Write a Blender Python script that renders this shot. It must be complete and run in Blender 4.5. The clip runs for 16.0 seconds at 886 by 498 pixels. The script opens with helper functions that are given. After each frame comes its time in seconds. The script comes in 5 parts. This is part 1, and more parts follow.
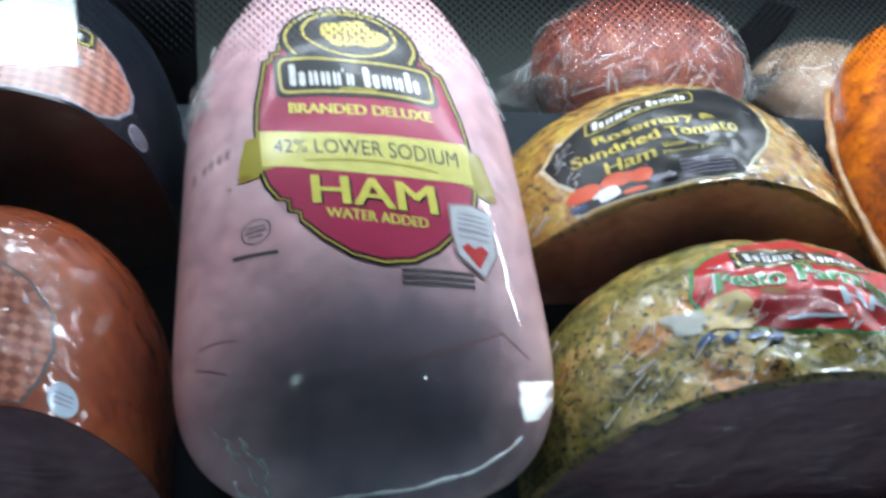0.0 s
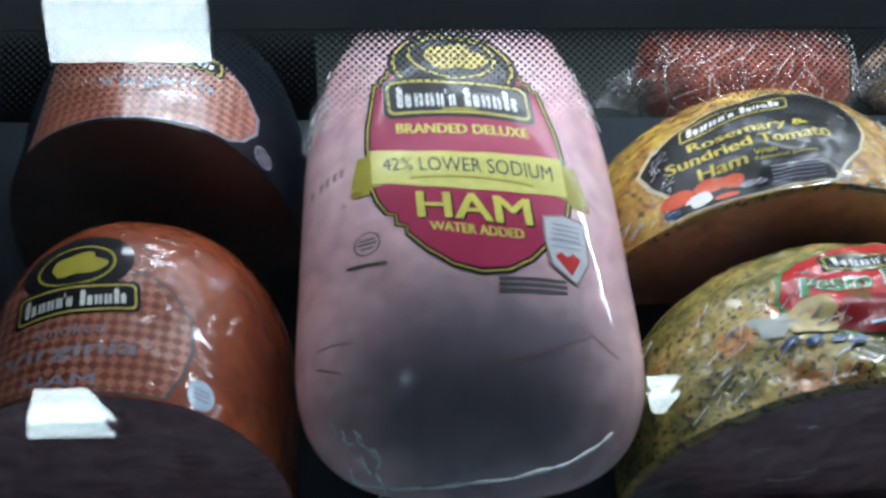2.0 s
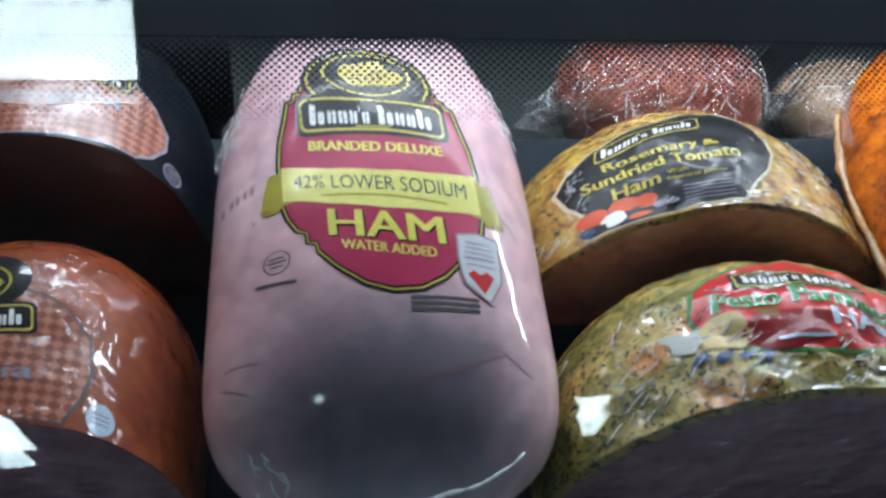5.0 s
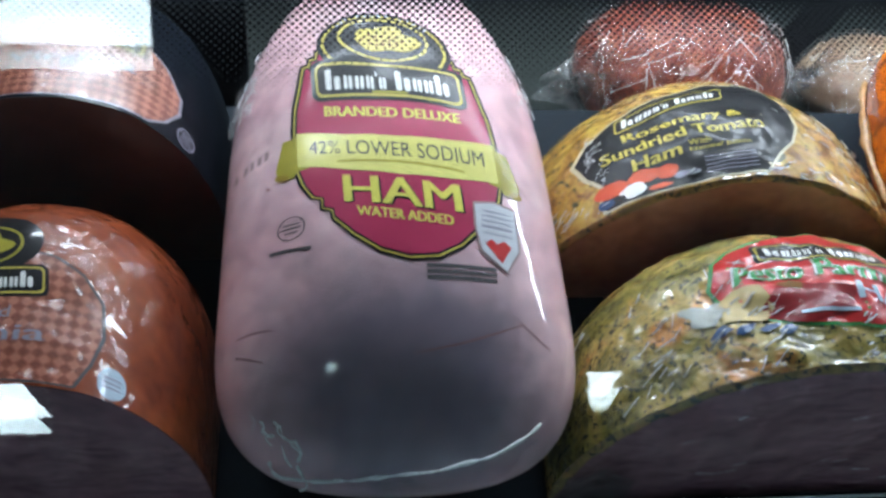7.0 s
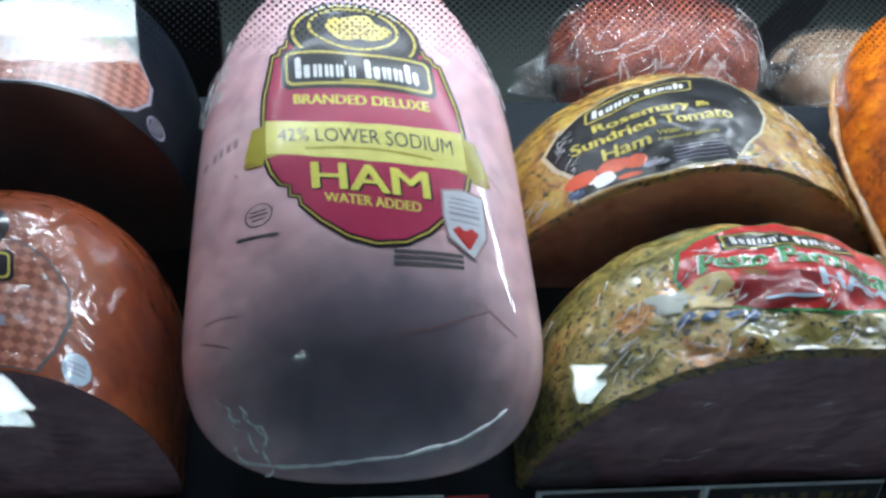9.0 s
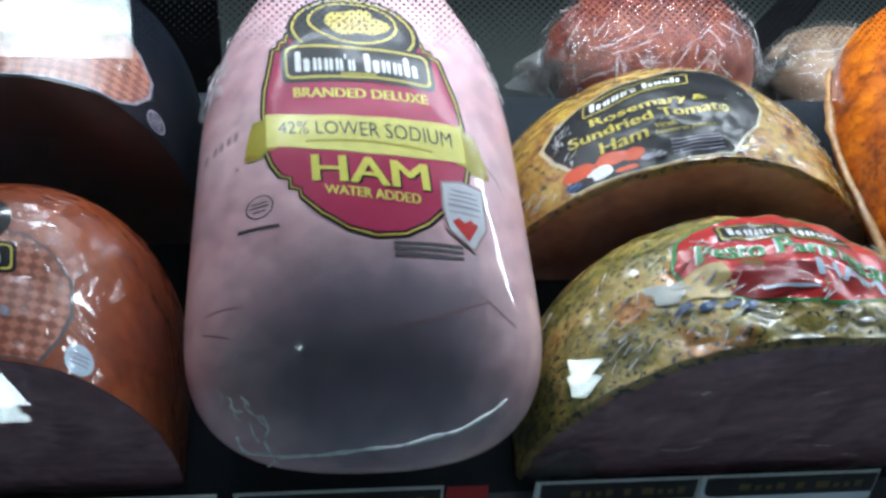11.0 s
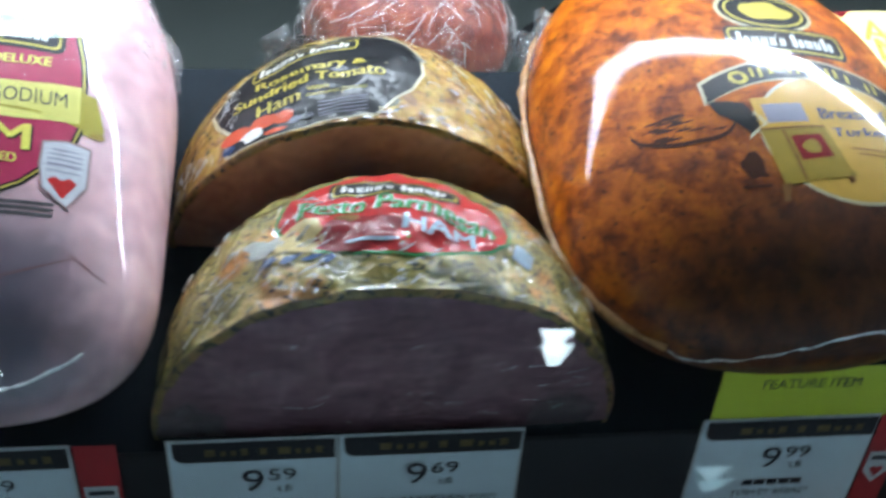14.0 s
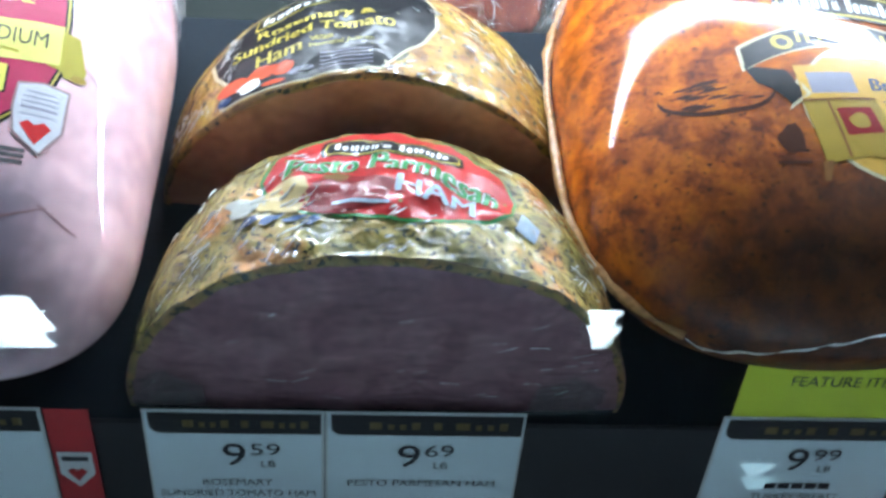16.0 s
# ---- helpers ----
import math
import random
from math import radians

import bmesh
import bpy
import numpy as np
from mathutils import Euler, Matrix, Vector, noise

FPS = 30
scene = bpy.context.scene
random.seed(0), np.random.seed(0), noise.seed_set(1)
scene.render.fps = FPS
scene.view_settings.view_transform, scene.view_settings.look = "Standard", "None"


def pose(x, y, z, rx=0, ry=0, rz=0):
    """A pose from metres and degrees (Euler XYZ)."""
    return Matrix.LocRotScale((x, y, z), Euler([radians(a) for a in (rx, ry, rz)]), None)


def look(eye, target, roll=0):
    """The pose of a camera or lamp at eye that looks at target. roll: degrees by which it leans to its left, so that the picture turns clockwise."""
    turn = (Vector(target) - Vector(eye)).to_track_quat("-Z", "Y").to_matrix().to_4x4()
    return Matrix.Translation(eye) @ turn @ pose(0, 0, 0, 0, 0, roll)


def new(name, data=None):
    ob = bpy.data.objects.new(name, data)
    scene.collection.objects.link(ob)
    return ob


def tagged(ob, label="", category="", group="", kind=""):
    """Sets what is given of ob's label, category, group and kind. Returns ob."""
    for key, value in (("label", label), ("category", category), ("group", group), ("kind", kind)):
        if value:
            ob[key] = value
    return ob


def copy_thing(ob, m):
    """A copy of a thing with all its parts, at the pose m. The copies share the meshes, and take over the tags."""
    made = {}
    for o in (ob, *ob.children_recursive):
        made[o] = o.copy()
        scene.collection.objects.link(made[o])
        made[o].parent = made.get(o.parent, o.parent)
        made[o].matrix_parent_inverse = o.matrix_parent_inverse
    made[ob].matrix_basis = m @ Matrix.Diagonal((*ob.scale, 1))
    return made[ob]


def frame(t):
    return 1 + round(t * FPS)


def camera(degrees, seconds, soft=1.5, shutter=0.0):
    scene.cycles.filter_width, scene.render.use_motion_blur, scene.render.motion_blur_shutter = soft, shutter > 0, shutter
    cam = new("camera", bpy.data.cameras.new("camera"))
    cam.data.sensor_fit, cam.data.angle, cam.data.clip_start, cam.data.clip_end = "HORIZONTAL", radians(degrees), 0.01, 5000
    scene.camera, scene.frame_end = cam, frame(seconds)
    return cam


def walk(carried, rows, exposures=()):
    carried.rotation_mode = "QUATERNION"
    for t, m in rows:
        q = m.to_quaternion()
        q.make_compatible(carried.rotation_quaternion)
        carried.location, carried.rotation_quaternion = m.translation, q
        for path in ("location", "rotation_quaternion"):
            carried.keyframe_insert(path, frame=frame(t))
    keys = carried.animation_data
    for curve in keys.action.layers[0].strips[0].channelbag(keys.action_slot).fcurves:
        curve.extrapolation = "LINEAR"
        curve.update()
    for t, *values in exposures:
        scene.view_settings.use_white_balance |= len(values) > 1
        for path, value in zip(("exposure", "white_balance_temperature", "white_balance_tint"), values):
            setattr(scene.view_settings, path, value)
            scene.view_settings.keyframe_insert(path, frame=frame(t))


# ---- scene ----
cam = camera(48.5, 16.0, soft=2.9, shutter=0.5)
PATH = [
    (0, (-0.022, -0.302, 1.289), (0.34, 1.321, 0.179), 6.9),
    (0.5, (-0.015, -0.31, 1.305), (0.209, 1.353, 0.217), 4.1),
    (1, (-0.014, -0.321, 1.302), (0.164, 1.366, 0.243), 2.7),
    (1.5, (-0.015, -0.318, 1.306), (0.176, 1.354, 0.225), 2.8),
    (2, (-0.014, -0.328, 1.32), (0.096, 1.306, 0.172), 1.3),
    (2.5, (0.002, -0.329, 1.335), (0.082, 1.273, 0.14), 0.6),
    (3, (0.01, -0.323, 1.339), (0.087, 1.279, 0.144), 0.2),
    (3.5, (0.011, -0.32, 1.334), (0.155, 1.305, 0.176), 2.1),
    (3.7, (-0.01, -0.313, 1.318), (0.25, 1.321, 0.195), 3.8),
    (5.8, (-0.001, -0.332, 1.313), (0.23, 1.325, 0.217), 4.2),
    (6, (-0.002, -0.328, 1.316), (0.227, 1.321, 0.208), 4.4),
    (6.5, (-0.006, -0.325, 1.312), (0.219, 1.321, 0.199), 4.2),
    (7, (-0.005, -0.322, 1.305), (0.217, 1.309, 0.169), 4.1),
    (7.5, (-0.005, -0.321, 1.301), (0.253, 1.308, 0.17), 4.6),
    (8, (-0.002, -0.322, 1.299), (0.259, 1.305, 0.165), 4.8),
    (8.5, (0.001, -0.325, 1.302), (0.253, 1.308, 0.175), 4.8),
    (9, (0.004, -0.328, 1.301), (0.252, 1.302, 0.168), 4.7),
    (9.2, (0.002, -0.329, 1.301), (0.262, 1.302, 0.173), 5.0),
    (11.3, (0.001, -0.335, 1.298), (0.26, 1.294, 0.167), 4.7),
    (11.5, (-0.002, -0.339, 1.295), (0.273, 1.299, 0.179), 4.8),
    (12, (-0.003, -0.344, 1.293), (0.296, 1.303, 0.199), 5.0),
    (12.5, (0.009, -0.348, 1.295), (0.308, 1.281, 0.173), 4.2),
    (13, (0.035, -0.354, 1.282), (0.436, 1.243, 0.148), 4.7),
    (13.3, (0.070, -0.3545, 1.280), (0.498, 1.229, 0.110), 3.9),
    (13.5, (0.096, -0.355, 1.279), (0.533, 1.219, 0.124), 3.5),
    (14, (0.19, -0.369, 1.296), (0.459, 1.259, 0.167), 4.5),
    (14.5, (0.263, -0.384, 1.302), (0.391, 1.267, 0.181), 4.2),
    (15, (0.256, -0.362, 1.287), (0.413, 1.255, 0.12), 5.2),
    (15.5, (0.235, -0.345, 1.274), (0.405, 1.271, 0.108), 5.0),
    (16, (0.22, -0.34, 1.272), (0.384, 1.267, 0.094), 5.0),
]
walk(cam, [(t, look(eye, target, roll)) for t, eye, target, roll in PATH],
     [(0, -0.05, 6500, 10), (0.8, -0.3, 6500, 10), (3.2, -0.3, 6500, 10), (6, -0.2, 6500, 10), (12.5, -0.15, 6500, 10), (12.93, 0.0, 6500, 10), (13.0, -0.45, 7000, 110), (13.07, 0.0, 6500, 10), (14.5, 0.12, 6350, 10), (15.3, 0.5, 6200, 10), (16, 0.6, 6250, 10)])

# ---- light: store ceiling panels behind the camera, one strip lamp under the case canopy ----
world = bpy.data.worlds.new("store_dark")
scene.world = world
world.use_nodes = True
world.node_tree.nodes["Background"].inputs[0].default_value = (0.5, 0.6, 0.7, 1)
world.node_tree.nodes["Background"].inputs[1].default_value = 0.05

STRIP_POWER, PANEL_GLOW = 15.5, 21.0
strip_data = bpy.data.lights.new("case_strip_light", "AREA")
strip_data.shape, strip_data.size, strip_data.size_y = "RECTANGLE", 1.50, 0.05
strip_data.energy, strip_data.color = STRIP_POWER, (0.82, 0.905, 1.05)
strip = new("case_strip_light", strip_data)
strip.matrix_world = look((0.525, 0.35, 1.365), (0.525, 0.31, 0.9))


# ---- materials ----
def nodes_of(name):
    m = bpy.data.materials.new(name)
    m.use_nodes = True
    t = m.node_tree
    return m, t.nodes, t.links, t.nodes["Principled BSDF"]


def ramp(n, stops):
    r = n.new("ShaderNodeValToRGB")
    e = r.color_ramp.elements
    while len(e) < len(stops):
        e.new(0.5)
    for k, (p, c) in zip(e, stops):
        k.position, k.color = p, (*c, 1)
    return r


def tex_noise(n, l, co, scale, detail=4, distortion=0.0, rough=0.55):
    t = n.new("ShaderNodeTexNoise")
    t.inputs["Scale"].default_value, t.inputs["Detail"].default_value = scale, detail
    t.inputs["Distortion"].default_value, t.inputs["Roughness"].default_value = distortion, rough
    l.new(co, t.inputs["Vector"])
    return t.outputs["Fac"]


def bump(n, l, height, strength, distance=0.002, normal=None):
    b = n.new("ShaderNodeBump")
    b.inputs["Strength"].default_value, b.inputs["Distance"].default_value = strength, distance
    l.new(height, b.inputs["Height"])
    if normal:
        l.new(normal, b.inputs["Normal"])
    return b.outputs["Normal"]


def coords(n):
    return n.new("ShaderNodeTexCoord").outputs["Object"]


def film(n, l, p, co, amount, scale=45.0, rough=0.08, weight=1.0):
    """The clear wrapper over a surface: a gloss coat with creases of its own."""
    p.inputs["Coat Weight"].default_value, p.inputs["Coat Roughness"].default_value = weight, rough
    a = tex_noise(n, l, co, scale, 1.5, 1.2)
    mp = n.new("ShaderNodeMapping")
    mp.inputs["Scale"].default_value, mp.inputs["Rotation"].default_value = (0.4, 1.3, 1.0), (0, 0, 0.35)
    l.new(co, mp.inputs["Vector"])
    b = tex_noise(n, l, mp.outputs[0], scale * 3.0, 1.5, 1.2)
    where = n.new("ShaderNodeMapRange")
    where.inputs["From Min"].default_value, where.inputs["From Max"].default_value = 0.44, 0.60
    l.new(tex_noise(n, l, co, scale * 0.55, 2, 0.8), where.inputs["Value"])
    both = n.new("ShaderNodeMath")
    both.operation = "MULTIPLY"
    l.new(b, both.inputs[0]), l.new(where.outputs[0], both.inputs[1])
    nb = bump(n, l, a, amount * 0.45, 0.006)
    nb = bump(n, l, both.outputs[0], min(1.0, amount * 1.3), 0.0036 * max(1.0, amount), nb)
    l.new(nb, p.inputs["Coat Normal"])


def mix(n, l, fac, a, b, mode="MIX"):
    m = n.new("ShaderNodeMix")
    m.data_type, m.blend_type = "RGBA", mode
    for sock, v in ((m.inputs[0], fac), (m.inputs[6], a), (m.inputs[7], b)):
        if hasattr(v, "links"):
            l.new(v, sock)
        else:
            sock.default_value = v if isinstance(v, float) else (*v, 1)
    return m.outputs[2]


def meat(name, stops, scale, fleck=None, fleck_scale=300, fleck_at=(0.62, 0.68), rough=0.5, wrap=0.25, wrap_scale=45.0, relief=0.3, sss=0.0, coat_rough=0.08, distortion=0.6, coat=1.0, lumps=0.0):
    m, n, l, p = nodes_of(name)
    co = coords(n)
    big = tex_noise(n, l, co, scale, 5, distortion, 0.6)
    r = ramp(n, stops)
    l.new(big, r.inputs[0])
    col = r.outputs[0]
    fine = tex_noise(n, l, co, scale * 7, 4)
    fr = ramp(n, [(0.3, (0.75, 0.75, 0.75)), (0.7, (1.15, 1.15, 1.15))])
    l.new(fine, fr.inputs[0])
    col = mix(n, l, 1.0, col, fr.outputs[0], "MULTIPLY")
    if fleck:
        f = tex_noise(n, l, co, fleck_scale, 2, 0.4)
        g = ramp(n, [(fleck_at[0], (0, 0, 0)), (fleck_at[1], (1, 1, 1))])
        l.new(f, g.inputs[0])
        col = mix(n, l, g.outputs[0], col, fleck)
    l.new(col, p.inputs["Base Color"])
    p.inputs["Roughness"].default_value = rough
    if sss:
        p.inputs["Subsurface Weight"].default_value = sss
        p.inputs["Subsurface Radius"].default_value = (0.01, 0.004, 0.003)
        p.inputs["Subsurface Scale"].default_value = 0.5
    low = bump(n, l, tex_noise(n, l, co, 110, 3, 0.5), 1.0, lumps) if lumps else None
    l.new(bump(n, l, fine, relief, 0.001, low), p.inputs["Normal"])
    film(n, l, p, co, wrap, wrap_scale, coat_rough, coat)
    return m


def ink(name, colour, wrap=0.12, wrap_scale=40.0, rough=0.4, metal=0.0, coat=0.55):
    m, n, l, p = nodes_of(name)
    co = coords(n)
    f = tex_noise(n, l, co, 160, 4)
    g = ramp(n, [(0.3, (0.86, 0.86, 0.86)), (0.7, (1.06, 1.06, 1.06))])
    l.new(f, g.inputs[0])
    l.new(mix(n, l, 1.0, colour, g.outputs[0], "MULTIPLY"), p.inputs["Base Color"])
    p.inputs["Roughness"].default_value, p.inputs["Metallic"].default_value = rough, metal
    p.inputs["Specular IOR Level"].default_value = 0.15
    film(n, l, p, co, wrap, wrap_scale, 0.08, coat)
    return m


def plain(name, colour, rough=0.5, grain=60, spread=0.15, metal=0.0, relief=0.1):
    m, n, l, p = nodes_of(name)
    co = coords(n)
    f = tex_noise(n, l, co, grain, 5)
    lo, hi = 1 - spread, 1 + spread
    g = ramp(n, [(0.3, (lo, lo, lo)), (0.7, (hi, hi, hi))])
    l.new(f, g.inputs[0])
    l.new(mix(n, l, 1.0, colour, g.outputs[0], "MULTIPLY"), p.inputs["Base Color"])
    p.inputs["Roughness"].default_value, p.inputs["Metallic"].default_value = rough, metal
    l.new(bump(n, l, f, relief, 0.001), p.inputs["Normal"])
    return m


def sheen(n, l, low, normal=None):
    """How much a clear sheet mirrors: low straight on, full at a glancing angle."""
    lw, pw, mr = n.new("ShaderNodeLayerWeight"), n.new("ShaderNodeMath"), n.new("ShaderNodeMapRange")
    lw.inputs["Blend"].default_value = 0.5
    if normal:
        l.new(normal, lw.inputs["Normal"])
    pw.operation = "POWER"
    pw.inputs[1].default_value = 5.0
    l.new(lw.outputs["Facing"], pw.inputs[0])
    l.new(pw.outputs[0], mr.inputs["Value"])
    mr.inputs["To Min"].default_value = low
    return mr.outputs[0]


def clear_film(name, wrinkle=0.6, scale=70.0, milk=0.05):
    """Thin clear plastic: mostly see-through, a Fresnel gloss on creases, a little milky."""
    m, n, l, p = nodes_of(name)
    co = coords(n)
    nb = bump(n, l, tex_noise(n, l, co, scale, 5, 2.0), wrinkle, 0.01)
    nb = bump(n, l, tex_noise(n, l, co, scale * 4, 4, 2.0), wrinkle * 0.7, 0.003, nb)
    tr, gl, df = n.new("ShaderNodeBsdfTransparent"), n.new("ShaderNodeBsdfGlossy"), n.new("ShaderNodeBsdfDiffuse")
    gl.inputs["Roughness"].default_value = 0.12
    df.inputs["Color"].default_value = (0.85, 0.87, 0.88, 1)
    l.new(nb, gl.inputs["Normal"])
    a, b = n.new("ShaderNodeMixShader"), n.new("ShaderNodeMixShader")
    a.inputs[0].default_value = milk
    l.new(tr.outputs[0], a.inputs[1]), l.new(df.outputs[0], a.inputs[2])
    l.new(sheen(n, l, 0.05, nb), b.inputs[0]), l.new(a.outputs[0], b.inputs[1]), l.new(gl.outputs[0], b.inputs[2])
    l.new(b.outputs[0], n["Material Output"].inputs["Surface"])
    return m


def glass_pane(name):
    m, n, l, p = nodes_of(name)
    tr, gl, mx = n.new("ShaderNodeBsdfTransparent"), n.new("ShaderNodeBsdfGlossy"), n.new("ShaderNodeMixShader")
    tr.inputs["Color"].default_value = (0.97, 0.985, 0.98, 1)
    gl.inputs["Roughness"].default_value = 0.0
    l.new(sheen(n, l, 0.04), mx.inputs[0]), l.new(tr.outputs[0], mx.inputs[1]), l.new(gl.outputs[0], mx.inputs[2])
    l.new(mx.outputs[0], n["Material Output"].inputs["Surface"])
    return m


def glow(name, colour, strength):
    m, n, l, p = nodes_of(name)
    p.inputs["Base Color"].default_value = (0.8, 0.8, 0.8, 1)
    p.inputs["Emission Color"].default_value, p.inputs["Emission Strength"].default_value = (*colour, 1), strength
    return m


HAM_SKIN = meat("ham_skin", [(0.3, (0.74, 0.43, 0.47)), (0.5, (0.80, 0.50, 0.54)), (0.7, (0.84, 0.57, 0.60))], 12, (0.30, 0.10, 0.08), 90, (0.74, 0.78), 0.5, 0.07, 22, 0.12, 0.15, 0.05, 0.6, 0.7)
PESTO_CRUST = meat("pesto_crust", [(0.35, (0.12, 0.115, 0.025)), (0.45, (0.33, 0.27, 0.055)), (0.54, (0.52, 0.38, 0.10)), (0.62, (0.62, 0.26, 0.05))], 30, (0.012, 0.024, 0.008), 360, (0.56, 0.61), 0.45, 1.5, 40, 1.0, lumps=0.003)
ROSEMARY_CRUST = meat("rosemary_crust", [(0.34, (0.20, 0.080, 0.010)), (0.46, (0.46, 0.235, 0.025)), (0.62, (0.62, 0.42, 0.06))], 70, (0.06, 0.065, 0.010), 200, (0.59, 0.65), 0.45, 1.6, 44, 0.9, lumps=0.003)
TURKEY_SKIN = meat("turkey_skin", [(0.30, (0.13, 0.021, 0.001)), (0.42, (0.35, 0.065, 0.001)), (0.53, (0.59, 0.130, 0.001)), (0.68, (0.82, 0.225, 0.001))], 75, (0.045, 0.011, 0.002), 320, (0.60, 0.72), 0.5, 0.04, 14, 0.6, 0.0, 0.08, 0.25, 0.38)
TURKEY_SKIN.node_tree.nodes["Principled BSDF"].inputs["Specular IOR Level"].default_value = 0.15


def paint_shade(m, colour, centre, size, amount):
    """Shade painted into a meat's surface colour in one uneven, soft-edged place."""
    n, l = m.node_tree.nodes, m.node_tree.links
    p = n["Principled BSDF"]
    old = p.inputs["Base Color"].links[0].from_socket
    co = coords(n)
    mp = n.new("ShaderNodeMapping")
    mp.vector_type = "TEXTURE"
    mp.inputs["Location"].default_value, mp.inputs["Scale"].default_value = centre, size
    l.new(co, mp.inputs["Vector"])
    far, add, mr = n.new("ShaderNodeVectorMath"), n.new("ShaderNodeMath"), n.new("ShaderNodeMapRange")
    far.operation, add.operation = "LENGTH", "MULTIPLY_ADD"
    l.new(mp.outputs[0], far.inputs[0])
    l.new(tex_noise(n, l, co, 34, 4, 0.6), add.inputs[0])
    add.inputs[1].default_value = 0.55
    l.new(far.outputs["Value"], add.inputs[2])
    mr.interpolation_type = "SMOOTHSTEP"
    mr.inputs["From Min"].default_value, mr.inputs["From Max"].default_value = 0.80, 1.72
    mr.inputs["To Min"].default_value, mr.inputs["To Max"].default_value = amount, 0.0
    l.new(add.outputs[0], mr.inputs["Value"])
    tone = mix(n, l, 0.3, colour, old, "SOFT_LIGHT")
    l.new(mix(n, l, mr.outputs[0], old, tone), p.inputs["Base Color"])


paint_shade(HAM_SKIN, (0.086, 0.098, 0.145), (0.002, -0.140, 0.108), (0.064, 0.066, 0.050), 0.84)      # shade on the ham's lower front, put into its skin colour
paint_shade(TURKEY_SKIN, (0.030, 0.013, 0.006), (0.034, -0.150, 0.080), (0.140, 0.128, 0.09), 0.88)    # shade on the turkey's lower front, put into its skin colour
SMOKED_SKIN = meat("smoked_skin", [(0.3, (0.15, 0.026, 0.008)), (0.5, (0.28, 0.055, 0.015)), (0.7, (0.38, 0.095, 0.028))], 22, None, rough=0.45, wrap=0.5, wrap_scale=55, relief=0.25, coat=1.0, coat_rough=0.10)
SMOKED_SKIN.node_tree.nodes["Principled BSDF"].inputs["Specular IOR Level"].default_value = 0.2
DARK_WRAP = meat("dark_wrap", [(0.3, (0.003, 0.005, 0.009)), (0.7, (0.006, 0.009, 0.015))], 40, None, rough=0.5, wrap=0.2, wrap_scale=26, coat=0.14)
DARK_WRAP.node_tree.nodes["Principled BSDF"].inputs["Specular IOR Level"].default_value = 0.04
PINK_CUT = meat("cut_ham_face", [(0.28, (0.18, 0.072, 0.095)), (0.5, (0.27, 0.125, 0.155)), (0.72, (0.36, 0.195, 0.225))], 26, (0.07, 0.04, 0.03), 240, (0.71, 0.75), 0.4, 1.2, 30, 0.3, 0.0, 0.10, 1.5)
RIND = meat("crust_rind", [(0.3, (0.12, 0.075, 0.015)), (0.5, (0.27, 0.18, 0.04)), (0.68, (0.42, 0.20, 0.05))], 90, (0.03, 0.03, 0.010), 260, (0.55, 0.61), 0.45, 0.6, 50, 0.6)
BROWN_CUT = meat("cut_roast_face", [(0.3, (0.34, 0.14, 0.09)), (0.5, (0.46, 0.21, 0.14)), (0.7, (0.54, 0.28, 0.19))], 30, (0.06, 0.03, 0.02), 260, (0.72, 0.76), 0.45, 0.3, 40, 0.3)
RED_CURED = meat("cured_meat", [(0.3, (0.12, 0.010, 0.004)), (0.5, (0.30, 0.036, 0.010)), (0.66, (0.42, 0.09, 0.03)), (0.8, (0.50, 0.22, 0.12))], 70, None, rough=0.45, wrap=0.9, wrap_scale=80, relief=0.6, coat=0.4)
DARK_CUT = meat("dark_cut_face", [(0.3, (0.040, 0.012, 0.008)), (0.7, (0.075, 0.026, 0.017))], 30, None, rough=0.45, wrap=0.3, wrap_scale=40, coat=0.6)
TRAY_MEAT = meat("tray_meat", [(0.34, (0.14, 0.014, 0.008)), (0.46, (0.36, 0.05, 0.012)), (0.56, (0.46, 0.16, 0.035)), (0.70, (0.70, 0.54, 0.40))], 45, None, rough=0.4, wrap=0.9, wrap_scale=60, relief=0.6)
PALE_CURED = meat("pale_meat", [(0.3, (0.30, 0.15, 0.08)), (0.55, (0.42, 0.28, 0.18)), (0.8, (0.5, 0.42, 0.34))], 50, None, rough=0.45, wrap=0.5, wrap_scale=70, relief=0.5)
CLING = clear_film("cling_film", 1.0, 90, 0.03)
FOLD = clear_film("film_fold", 1.0, 110, 0.10)
MILKY = clear_film("milky_fold", 0.6, 90, 0.08)
DULL_SEAM = plain("sealed_film_bead", (0.44, 0.24, 0.10), 0.25, 300, 0.4, 0.0, 0.6)
# white of the sealed edges, also painted on creases as their glints
SEAM_GLINT = plain("film_edge_and_glint", (0.75, 0.77, 0.78), 0.12, 500, 0.3, 0.0, 0.6)

